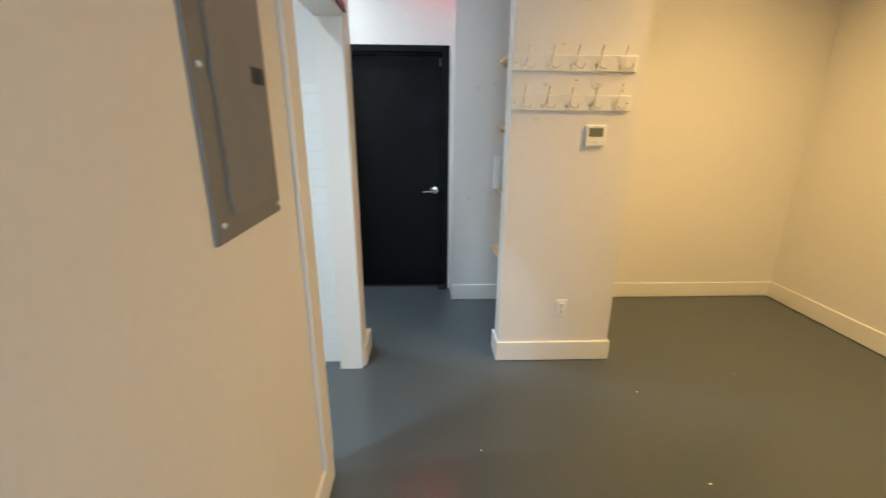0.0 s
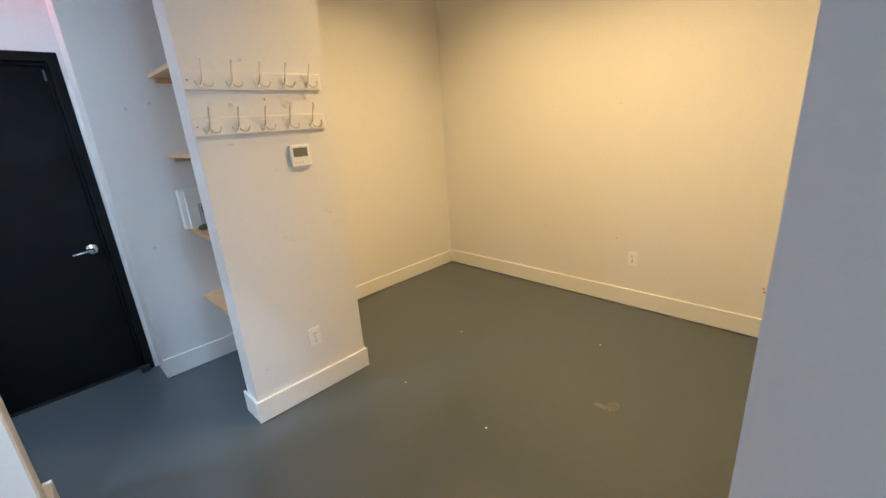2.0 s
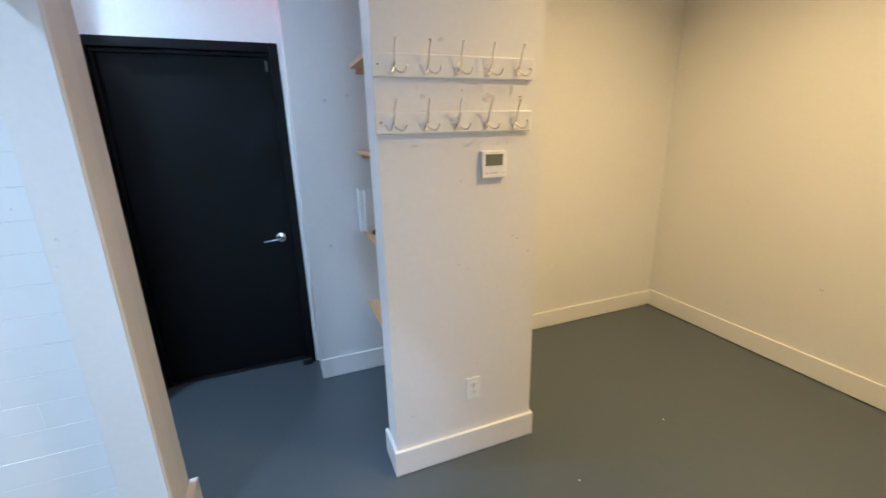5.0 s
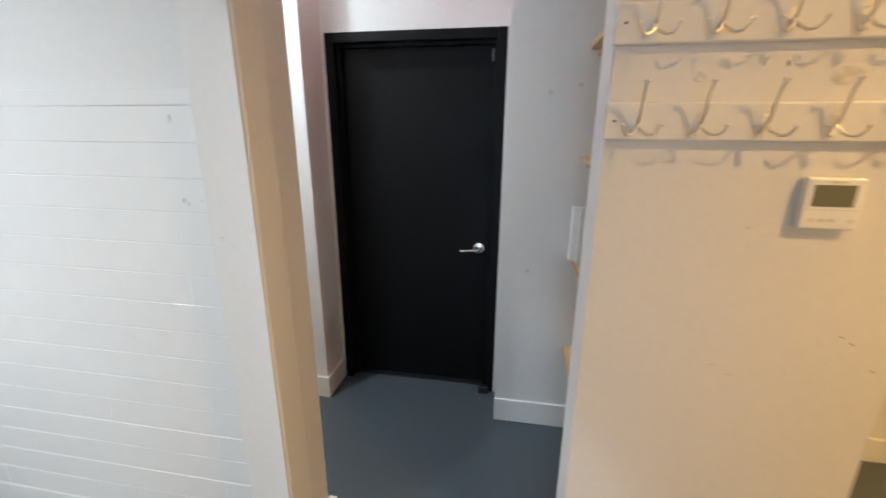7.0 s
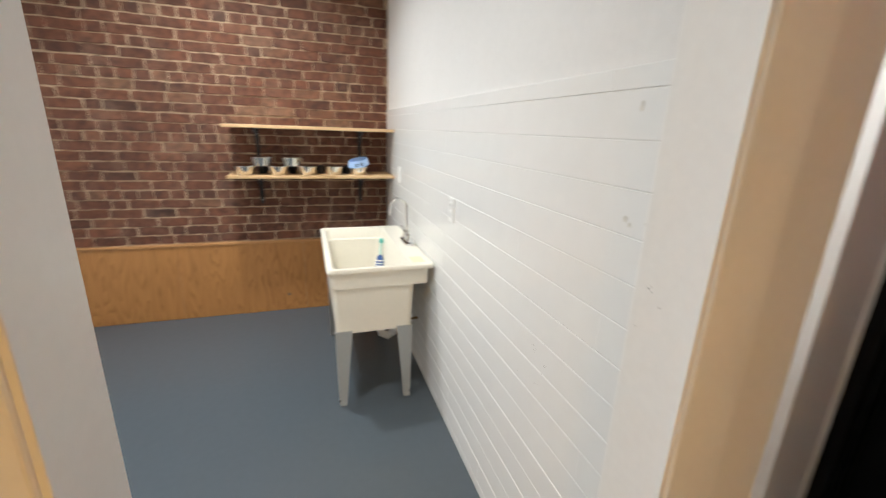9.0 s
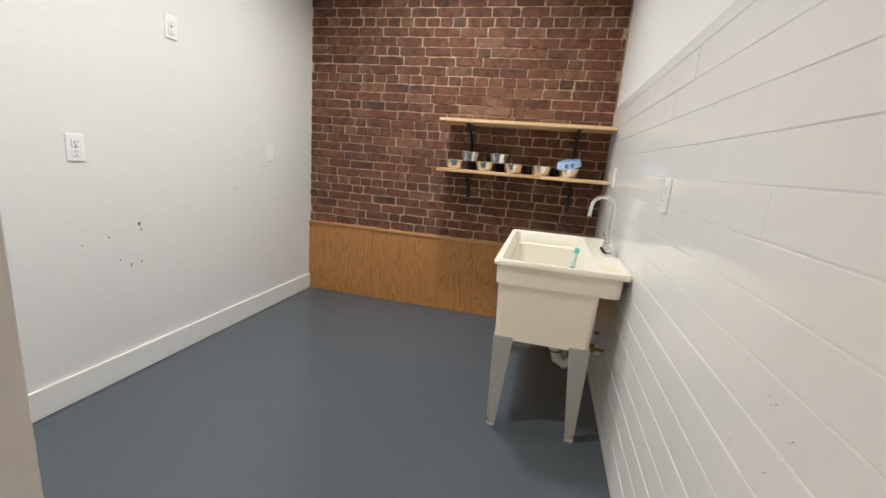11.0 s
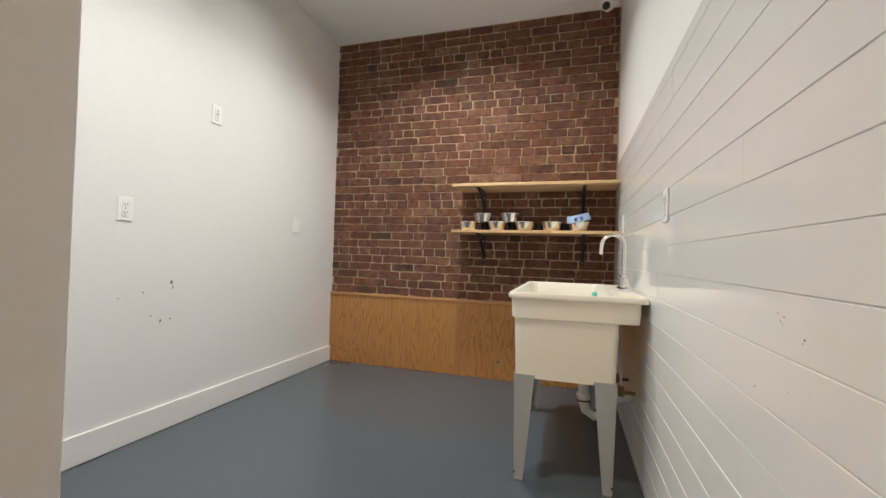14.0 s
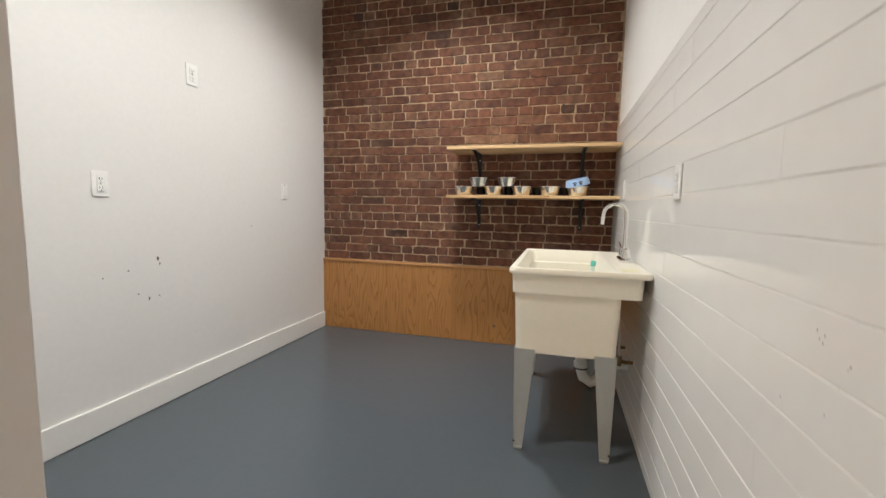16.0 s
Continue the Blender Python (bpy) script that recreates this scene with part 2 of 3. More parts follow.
def tube(points, radius, segs=10, bm=None, taper=1.0):
    """A round bar swept along points; taper scales the last radius."""
    out = bm or bmesh.new()
    pts = [Vector(p) for p in points]
    rings, up = [], Vector((0.13, 0.31, 0.94))
    for i, p in enumerate(pts):
        d = (pts[min(i + 1, len(pts) - 1)] - pts[max(i - 1, 0)]).normalized()
        a = d.cross(up)
        a = (a if a.length > 0.05 else d.cross(Vector((1, 0, 0)))).normalized()
        c = d.cross(a)
        up = a.cross(d)
        r = radius * (1 + (taper - 1) * i / (len(pts) - 1))
        rings.append([out.verts.new(p + r * (math.cos(k * 2 * math.pi / segs) * a + math.sin(k * 2 * math.pi / segs) * c)) for k in range(segs)])
    for r0, r1 in zip(rings, rings[1:]):
        for k in range(segs):
            out.faces.new((r0[k], r0[(k + 1) % segs], r1[(k + 1) % segs], r1[k]))
    out.faces.new(rings[0][::-1])
    out.faces.new(rings[-1])
    return out


def lathe(profile, segs=32, bm=None):
    """Turns (radius, height) pairs about z."""
    out = bm or bmesh.new()
    rings = [[out.verts.new((r * math.cos(k * 2 * math.pi / segs), r * math.sin(k * 2 * math.pi / segs), z)) for k in range(segs)] for r, z in profile]
    for r0, r1 in zip(rings, rings[1:]):
        for k in range(segs):
            out.faces.new((r0[k], r0[(k + 1) % segs], r1[(k + 1) % segs], r1[k]))
    out.faces.new(rings[0][::-1])
    out.faces.new(rings[-1])
    return out


def ball(centre, r, bm=None):
    out = bm or bmesh.new()
    bmesh.ops.create_icosphere(out, subdivisions=2, radius=r, matrix=Matrix.Translation(centre))
    return out


def prism(outline, x0, x1, bm=None):
    """An outline of (y, z) pairs drawn out from x0 to x1."""
    out = bm or bmesh.new()
    a = [out.verts.new((x0, y, z)) for y, z in outline]
    b = [out.verts.new((x1, y, z)) for y, z in outline]
    out.faces.new(a)
    out.faces.new(b[::-1])
    for i in range(len(a)):
        j = (i + 1) % len(a)
        out.faces.new((a[i], b[i], b[j], a[j]))
    return out


def structure(name, boxes, mat, label, category, bevel=0.0):
    bm = bmesh.new()
    for b in boxes:
        box(*b, bevel=bevel, bm=bm)
    ob = new(name, to_mesh(name, bm, mat))
    return tagged(ob, label, category, "", "structure")


# ---- plan ----
WX, WI = -0.352, -0.468          # the door wall's two faces
OPEN0, OPEN1, HEAD = 1.510, 2.330, 2.0
TILEY, BRICKX, SOUTHY = 2.415, -3.468, -0.008
EASTX, BACKY, ROOMS = 3.185, 3.405, 0.312
HALLY, DOORY = 3.383, 3.628
FRONTY = -3.0

structure("floor", [(-3.8, 3.4, FRONTY - 0.2, 4.0, -0.1, 0)], FLOOR, "grey-blue painted concrete floor with a soft sheen", "floor")
structure("ceiling", [(-3.8, 3.4, FRONTY - 0.2, 4.0, CEIL, CEIL + 0.1)], CEILING, "plain white painted ceiling", "ceiling")
structure("wall_partition", [(WI, WX, FRONTY, OPEN0 - 0.012, 0, CEIL), (WI, WX, OPEN0 - 0.012, OPEN1 + 0.012, HEAD + 0.015, CEIL), (WI, WX, OPEN1 + 0.012, 2.60, 0, CEIL)],
          WHITE, "white painted partition wall with an open doorway", "wall")
structure("wall_tiled", [(-3.72, WI, TILEY + 0.012, 2.585, 0, CEIL)], WHITE, "white painted wall above a tiled dado", "wall")
structure("wall_utility", [(-3.72, WI, SOUTHY - 0.12, SOUTHY, 0, CEIL)], WHITE, "white painted wall with scuffs and wall plates", "wall")
brick_wall = structure("wall_brick", [(-3.75, BRICKX - 0.0055, SOUTHY - 0.12, TILEY + 0.15, 0, CEIL)], MORTAR, "exposed old red brick wall with pale mortar", "brick wall")
structure("wall_east", [(EASTX, EASTX + 0.12, 0.17, BACKY + 0.12, 0, CEIL)], WHITE, "white painted wall under warm light", "wall")
structure("wall_back", [(1.13, EASTX, BACKY, BACKY + 0.12, 0, CEIL)], WHITE, "white painted back wall under warm light", "wall")
structure("wall_south", [(0.64, EASTX, 0.17, ROOMS, 0, CEIL), (0.64, 0.76, FRONTY, 0.17, 0, CEIL)], WHITE, "white painted wall with a free corner", "wall")
structure("wall_stub", [(0.536, 1.255, 2.41, 2.562, 0, CEIL), (1.13, 1.255, 2.562, BACKY, 0, CEIL)], WHITE, "white painted stub wall round a shelved niche", "wall")
structure("wall_hall", [(0.285, 1.13, HALLY, 3.9, 0, CEIL)], WHITE, "white painted hall wall beside the black door", "wall")
structure("wall_hall_west", [(-1.4, -0.73, 3.40, 3.9, 0, CEIL), (-1.4, -1.3, 2.585, 3.40, 0, CEIL)], WHITE, "white painted hall wall corner", "wall")
structure("wall_over_door", [(-0.73, 0.285, DOORY + 0.005, 3.86, 2.073, CEIL)], WHITE, "white painted wall above the black door, tinted pink", "wall")
structure("wall_door_jambs", [(-0.73, -0.71, DOORY + 0.005, 3.86, 0, 2.073), (0.262, 0.285, DOORY + 0.005, 3.86, 0, 2.073), (-0.73, 0.285, 3.86, 3.9, 0, CEIL)], WHITE, "white painted wall round the black door frame", "wall")
structure("wall_front", [(WI, -0.3, FRONTY - 0.12, FRONTY, 0, CEIL), (0.6, 0.76, FRONTY - 0.12, FRONTY, 0, CEIL), (-0.3, 0.6, FRONTY - 0.12, FRONTY, 0, 0.25), (-0.3, 0.6, FRONTY - 0.12, FRONTY, 2.45, CEIL)],
          WHITE, "white painted front wall with a tall window", "wall")
win = thing("window_1", "tall white-framed front window letting in daylight", "window", (0.15, FRONTY - 0.06, 0.25), kind="structure")
for a in ((-0.45, -0.40, -0.03, 0.03, 0, 2.2), (0.40, 0.45, -0.03, 0.03, 0, 2.2), (-0.40, 0.40, -0.03, 0.03, 0, 0.05), (-0.40, 0.40, -0.03, 0.03, 2.15, 2.2)):
    part("window_frame", box(*a, bevel=0.004), TRIM, win)

# door lining and casing of the opening
for nm, b in (("door_lining", (WI - 0.01, -0.340, OPEN0 - 0.012, OPEN0, 0, HEAD)), ("door_lining", (WI - 0.01, -0.340, OPEN1, OPEN1 + 0.012, 0, HEAD)), ("door_lining", (WI - 0.01, -0.340, OPEN0 - 0.012, OPEN1 + 0.012, HEAD, HEAD + 0.015))):
    tagged(new(nm, to_mesh(nm, box(*b, bevel=0.002), TRIM)), "white painted wooden doorway lining", "door lining", "doorway lining", "structure")
for b in ((WX, -0.334, 1.385, OPEN0 - 0.008, 0.145, HEAD + 0.11), (WX, -0.334, OPEN1 + 0.008, 2.46, 0, HEAD + 0.11), (WX, -0.334, OPEN0 - 0.008, OPEN1 + 0.008, HEAD + 0.006, HEAD + 0.11)):
    tagged(new("door_casing", to_mesh("door_casing", box(*b, bevel=0.006, segs=3), TRIM)), "white painted wooden doorway casing", "door casing", "doorway casing", "structure")


def skirting(name, x0, x1, y0, y1, h, low=0.003):
    return tagged(new(name, to_mesh(name, box(x0, x1, y0, y1, low, h, bevel=0.003), TRIM)), "white painted wooden baseboard with gaps at the floor", "baseboard", "baseboards", "structure")


skirting("baseboard", WX, -0.338, -2.9, OPEN0 - 0.005, 0.145)
skirting("baseboard", WX, -0.318, 2.36, 2.615, 0.135)
skirting("baseboard", EASTX - 0.014, EASTX, ROOMS + 0.014, BACKY - 0.014, 0.145, 0.005)
skirting("baseboard", 1.255, EASTX - 0.001, BACKY - 0.014, BACKY, 0.135)
skirting("baseboard", 0.64, EASTX - 0.001, ROOMS, ROOMS + 0.014, 0.135)
skirting("baseboard", 0.628, 0.64, -2.9, ROOMS + 0.014, 0.135)
skirting("baseboard", 0.520, 1.27, 2.394, 2.41, 0.135)
skirting("baseboard", 0.520, 0.536, 2.4105, 2.585, 0.135)
skirting("baseboard", 1.255, 1.27, 2.4105, BACKY - 0.015, 0.135)
skirting("baseboard", 0.285, 1.13, HALLY - 0.014, HALLY, 0.14)
skirting("baseboard", -1.29, -0.716, 3.386, 3.40, 0.14)
skirting("baseboard", -0.73, -0.716, 3.4005, DOORY - 0.002, 0.14)
skirting("baseboard", BRICKX + 0.02, WI, SOUTHY, SOUTHY + 0.015, 0.137)

# ---- black hall door ----


def hall_door():
    d = thing("door_1", "closed black flush door in a black steel frame", "door", (-0.225, DOORY, 0), kind="structure")
    for b in ((-0.486, -0.436, 0, 0.2, 0, 2.083), (0.436, 0.486, 0, 0.2, 0, 2.083), (-0.436, 0.436, 0, 0.2, 2.033, 2.083)):
        part("door_frame", box(*b, bevel=0.004), BLACKDOOR, d)
    for b in ((-0.436, -0.42, 0.05, 0.10, 0, 2.033), (0.42, 0.436, 0.05, 0.10, 0, 2.033), (-0.42, 0.42, 0.05, 0.10, 2.016, 2.033)):
        part("door_stop", box(*b, bevel=0.002), BLACKDOOR, d)
    part("door_leaf", box(-0.432, 0.432, 0.102, 0.147, 0.006, 2.028, bevel=0.002), BLACKDOOR, d)
    h = part("door_handle", cyl((0.366, 0.093, 0.915), 0.033, 0.018, "Y", bevel=0.004), CHROME, d, "satin chrome lever handle", True)
    part("lever", tube([(0.366, 0.085, 0.915), (0.366, 0.05, 0.915), (0.35, 0.04, 0.914), (0.31, 0.037, 0.910), (0.262, 0.04, 0.905)], 0.0105, 12, taper=0.75), CHROME, h, "", True)
    part("keyhole", cyl((0.366, 0.082, 0.915), 0.010, 0.006, "Y"), STEEL, h, "", True)
    part("latch_plate", box(0.407, 0.419, 0.09, 0.102, 1.94, 2.0, bevel=0.002), PANELGREY, d, "small grey contact plate")
    part("threshold", box(-0.43, 0.43, 0.06, 0.18, 0.0, 0.006), BLACKMETAL, d)
    part("kick_block", box(0.40, 0.46, -0.03, 0.0, 0.0, 0.05, bevel=0.006), BLACKMETAL, d)
    return d


hall_door()
sign = thing("exit_sign", "red-lit exit sign high above the black door", "exit sign", (0.10, DOORY + 0.005, 2.62))
part("housing", box(-0.15, 0.15, -0.045, 0, 0, 0.19, bevel=0.006), PLASTICW, sign)
part("light_strip", box(-0.11, 0.11, -0.040, -0.010, -0.012, -0.0005), RED, sign, "glowing red light strip")

# ---- electrical panel ----


def electrical_panel():
    p = thing("electrical_panel", "grey enamelled steel breaker panel on the partition wall", "electrical panel", (WX, 1.04, 1.262))
    part("cover", box(0, 0.009, -0.182, 0.182, 0, 0.85, bevel=0.004, segs=3), PANELGREY, p)
    dr = part("door", box(0.009, 0.015, -0.108, 0.160, 0.050, 0.80, bevel=0.003), PANELGREY, p)
    part("latch", box(0.015, 0.0165, 0.072, 0.146, 0.330, 0.368, bevel=0.001), SLOT, dr, "black recessed latch")
    part("latch_tab", box(0.0165, 0.020, 0.098, 0.124, 0.338, 0.360, bevel=0.002), BLACKMETAL, dr)
    part("hinge", tube([(0.012, -0.110, 0.06), (0.012, -0.110, 0.79)], 0.0035, 8), PANELGREY, p, "", True)
    for y, z in ((-0.152, 0.038), (0.165, 0.025), (-0.155, 0.345), (-0.155, 0.815), (0.165, 0.825)):
        part("screw", cyl((0.011, y, z), 0.006, 0.007, "X", bevel=0.002), PLASTICW, p, "pale round screw head", True)
    for z in (0.11, 0.345, 0.62):
        part("hinge_knuckle", cyl((0.012, -0.112, z), 0.006, 0.03), PANELGREY, p, "", True)
    return p


electrical_panel()
track = thing("door_track", "black steel strip above the doorway", "metal strip", (-0.334, 1.9, HEAD + 0.02))
part("strip", box(0, 0.010, -0.55, 0.46, 0, 0.035, bevel=0.002), BLACKMETAL, track)
for y in (-0.4, -0.1, 0.2, 0.42):
    part("bolt", cyl((0.013, y, 0.018), 0.007, 0.006, "X"), STEEL, track, "", True)

# ---- coat racks ----


def coat_rack(x0, z0, width, first):
    r = thing("coat_rack", "white wooden coat rack with five satin nickel triple hooks", "coat rack", (x0, 2.41, z0), group="coat racks")
    part("board", box(0, width, -0.020, 0, 0, 0.082, bevel=0.005, segs=3), TRIM, r)
    for i in range(5):
        x = first - x0 + i * 0.1285
        plate = prism([(x - 0.006, 0.014), (x + 0.006, 0.014), (x + 0.0085, 0.030), (x + 0.006, 0.060), (x - 0.006, 0.060), (x - 0.0085, 0.030)], -0.0225, -0.0199)
        bmesh.ops.transform(plate, matrix=Matrix(((0, 1, 0, 0), (1, 0, 0, 0), (0, 0, 1, 0), (0, 0, 0, 1))), verts=plate.verts)
        hook = part("hook", plate, HOOKM, r, "satin nickel triple coat hook")
        stem = [(x, -0.022, 0.030), (x, -0.032, 0.040), (x, -0.041, 0.056), (x, -0.047, 0.074), (x, -0.052, 0.094), (x, -0.060, 0.110), (x, -0.068, 0.119)]
        tip = cyl((x, -0.069, 0.121), 0.0065, 0.004, "Z", segs=14, bm=tube(stem, 0.0048, 10, taper=0.52), bevel=0.001)
        part("upper_prong", tip, HOOKM, hook, "", True)
        for side in (-1, 1):
            low = [(x, -0.028, 0.038), (x + side * 0.006, -0.038, 0.022), (x + side * 0.016, -0.049, 0.013), (x + side * 0.027, -0.057, 0.013), (x + side * 0.035, -0.062, 0.022), (x + side * 0.038, -0.064, 0.033)]
            part("lower_prong", ball(low[-1], 0.0042, tube(low, 0.0037, 8, taper=0.65)), HOOKM, hook, "", True)
        for z in (0.019, 0.055):
            part("screw", cyl((x, -0.0228, z), 0.0022, 0.0014, "Y", segs=10), STEEL, hook)
    for x in (0.022, width - 0.022):
        part("screw_hole", cyl((x, -0.0203, 0.042), 0.0032, 0.0014, "Y", segs=12), SLOT, r)
    return r


coat_rack(0.528, 1.766, 0.672, 0.607)
coat_rack(0.527, 1.567, 0.667, 0.597)

# ---- thermostat and wall plates ----
th = thing("thermostat", "white wall thermostat with a grey display", "thermostat", (0.962, 2.41, 1.379))
part("body", box(0, 0.114, -0.024, 0, 0, 0.114, bevel=0.006, segs=3), PLASTICW, th)
part("display", box(0.015, 0.096, -0.0255, -0.0235, 0.052, 0.099, bevel=0.0008), LCD, th, "grey-green LCD display")
for x0 in (0.014, 0.034, 0.054, 0.092):
    part("button", box(x0, x0 + 0.014, -0.0252, -0.0235, 0.018, 0.026, bevel=0.0008), SCUFF, th, "small grey button")
part("seam", box(0.004, 0.110, -0.0244, -0.0236, 0.044, 0.0455), SCUFF, th)
part("logo_bar", box(0.042, 0.076, -0.0248, -0.0235, 0.103, 0.107), SCUFF, th)


def outlet(m, label, rocker=False, group="wall plates"):
    """A plate in its own x-z plane that faces -y."""
    o = thing("wall_switch" if rocker else "power_outlet", label, "light switch" if rocker else "power outlet", group=group)
    o.matrix_world = m
    part("plate", box(-0.037, 0.037, -0.006, 0, -0.059, 0.059, bevel=0.003), PLASTICW, o)
    if rocker:
        part("rocker", box(-0.017, 0.017, -0.010, -0.006, -0.033, 0.033, bevel=0.002), PLASTICW, o)
    else:
        for z in (-0.0205, 0.0205):
            f = part("socket", box(-0.017, 0.017, -0.009, -0.006, z - 0.017, z + 0.017, bevel=0.0025), PLASTICW, o)
            for x in (-0.006, 0.006):
                part("slot", box(x - 0.0012, x + 0.0012, -0.0096, -0.0088, z - 0.002, z + 0.008), SLOT, f)
            part("ground_hole", cyl((0, -0.0092, z - 0.009), 0.0025, 0.001, "Y", segs=10), SLOT, f)
    for z in ((-0.048, 0.048) if rocker else (0,)):
        part("screw", cyl((0, -0.0065, z), 0.003, 0.002, "Y", segs=10), STEEL, o)
    return o


outlet(pose(0.927, 2.41, 0.372), "white double power outlet low on the stub wall")
outlet(pose(EASTX, 1.385, 0.41, 0, 0, -90), "white double power outlet low on the warm-lit wall")
outlet(pose(-1.592, SOUTHY, 1.176, 0, 0, 180), "white double power outlet on the utility wall")
outlet(pose(-2.113, SOUTHY, 1.819, 0, 0, 180), "white double power outlet high on the utility wall")
outlet(pose(-2.910, SOUTHY, 1.198, 0, 0, 180), "white rocker switch on the utility wall", True)
outlet(pose(-1.735, TILEY - 0.001, 1.19), "white power outlet on the tiled wall")
outlet(pose(-2.93, TILEY - 0.001, 1.225), "white rocker switch on the tiled wall above the sink", True)

# ---- small marks on walls and floor ----
mark_rng = random.Random(23)


def flake(name, parent, mat, centre, normal, w, h, thick=0.0012):
    """A thin ragged flake or stain that lies on a wall or floor."""
    bm, k = bmesh.new(), 9
    ring = [(w / 2 * mark_rng.uniform(0.55, 1) * math.cos(i * 2 * math.pi / k), h / 2 * mark_rng.uniform(0.55, 1) * math.sin(i * 2 * math.pi / k)) for i in range(k)]
    a = [bm.verts.new((x, y, 0)) for x, y in ring]
    b = [bm.verts.new((x * 0.9, y * 0.9, thick)) for x, y in ring]
    bm.faces.new(b)
    for i in range(k):
        bm.faces.new((a[i], a[(i + 1) % k], b[(i + 1) % k], b[i]))
    o = part(name, bm, mat, parent)
    o.matrix_world = Matrix.Translation(centre) @ Vector(normal).to_track_quat("Z", "Y").to_matrix().to_4x4()


def named(n):
    return bpy.data.objects[n]


for x, z, w, h in ((-1.857, 0.80, 0.018, 0.035), (-1.867, 0.772, 0.008, 0.02), (-1.70, 0.755, 0.012, 0.012), (-1.745, 0.63, 0.012, 0.010), (-1.80, 0.595, 0.010, 0.028), (-1.857, 0.60, 0.010, 0.010), (-1.58, 0.735, 0.01, 0.006), (-2.55, 0.95, 0.01, 0.008)):
    flake("paint_chip", named("wall_utility"), CHIP_SHADE, (x, SOUTHY + 0.0003, z), (0, 1, 0), w, h)
for x, z, w, h, m in ((1.148, 1.703, 0.012, 0.009, CHIP_SHADE), (1.150, 1.687, 0.011, 0.008, CHIP_SHADE), (1.146, 1.672, 0.012, 0.009, CHIP_SHADE), (0.72, 1.70, 0.03, 0.03, SCUFF), (0.875, 1.372, 0.014, 0.010, SCUFF),
                      (0.86, 1.01, 0.035, 0.006, SCUFF), (0.905, 0.985, 0.03, 0.006, SCUFF), (0.95, 0.50, 0.012, 0.008, SCUFF), (0.80, 1.90, 0.03, 0.025, SCUFF), (0.68, 1.52, 0.04, 0.012, SCUFF), (1.10, 0.62, 0.02, 0.006, SCUFF), (1.128, 1.113, 0.009, 0.005, CHIP_SHADE), (1.154, 1.097, 0.008, 0.006, CHIP_SHADE), (1.214, 1.029, 0.006, 0.006, CHIP_SHADE), (0.885, 1.725, 0.005, 0.016, CHIP_SHADE), (0.62, 0.30, 0.02, 0.012, SCUFF), (1.00, 1.70, 0.075, 0.05, SCUFF)):
    flake("scuff", named("wall_stub"), m, (x, 2.4097, z), (0, -1, 0), w, h, 0.0008)
for y, z, w, m in ((1.519, 0.564, 0.010, CHIP_SHADE), (2.175, 0.58, 0.010, CHIP_SHADE), (0.534, 0.36, 0.016, CHIP_SHADE), (0.528, 0.335, 0.014, CHIP_SHADE), (0.493, 0.328, 0.010, CHIP_SHADE), (0.385, 0.222, 0.009, CHIP_SHADE), (1.553, 1.604, 0.008, CHIP_SHADE), (0.446, 1.035, 0.008, CHIP_SHADE), (1.9, 1.3, 0.014, SCUFF), (2.7, 1.05, 0.014, SCUFF)):
    flake("scuff", named("wall_east"), m, (EASTX - 0.0003, y, z), (-1, 0, 0), w, w, 0.0008)
for x, z in ((0.60, 1.78), (0.47, 1.75), (0.42, 0.9)):
    flake("scuff", named("wall_hall"), SCUFF, (x, HALLY - 0.0003, z), (0, -1, 0), 0.03, 0.035, 0.0008)
for x, y, w in ((1.31, 1.41, 0.018), (0.86, 1.13, 0.014), (0.33, 1.63, 0.012), (1.30, 2.05, 0.012), (2.45, 1.3, 0.010), (1.06, 0.80, 0.016), (-1.1, 1.0, 0.01), (2.0, 2.2, 0.01)):
    flake("paint_fleck", named("floor"), FLECK, (x, y, 0.0003), (0, 0, 1), w, w * 0.6)
flake("paint_smear", named("floor"), PATCH, (1.885, 0.975, 0.0003), (0, 0, 1), 0.12, 0.09, 0.0006)
flake("paint_smear", named("floor"), PATCH, (1.85, 1.03, 0.0003), (0, 0, 1), 0.05, 0.09, 0.0006)
# shade of the gap under the east baseboard, painted as dark floor flakes
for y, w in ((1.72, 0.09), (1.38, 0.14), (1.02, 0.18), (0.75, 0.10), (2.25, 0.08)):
    flake("gap", named("floor"), CHIP_SHADE, (EASTX - 0.018, y, 0.0003), (0, 0, 1), 0.02, w, 0.001)
for x, z, w, h in ((-0.622, 1.615, 0.014, 0.030), (-0.619, 1.384, 0.018, 0.022), (-0.605, 1.375, 0.014, 0.014), (-0.56, 1.385, 0.008, 0.012)):
    flake("smudge", named("wall_tiled"), SMUDGE, (x, TILEY - 0.0008, z), (0, -1, 0), w, h, 0.0003)
for x, z, w in ((-0.921, 0.915, 0.006), (-0.902, 0.911, 0.007), (-0.905, 0.899, 0.005), (-0.914, 0.903, 0.005), (-0.843, 0.886, 0.007), (-0.848, 0.880, 0.004), (-1.003, 0.775, 0.006), (-0.885, 0.80, 0.005), (-0.86, 0.85, 0.004), (-1.10, 0.68, 0.004)):
    flake("paint_chip", named("wall_tiled"), CHIP_SHADE, (x, TILEY - 0.0008, z), (0, -1, 0), w * 0.6, w * 0.6, 0.0004)
for x, z, w in ((-0.445, 1.30, 0.007), (-0.438, 1.296, 0.005), (-0.44, 1.305, 0.004), (-0.415, 1.275, 0.005), (-0.46, 1.22, 0.004)):
    flake("paint_chip", named("wall_partition"), CHIP_SHADE, (x, OPEN1 - 0.0003, z), (0, -1, 0), w * 0.6, w * 0.6, 0.0006)

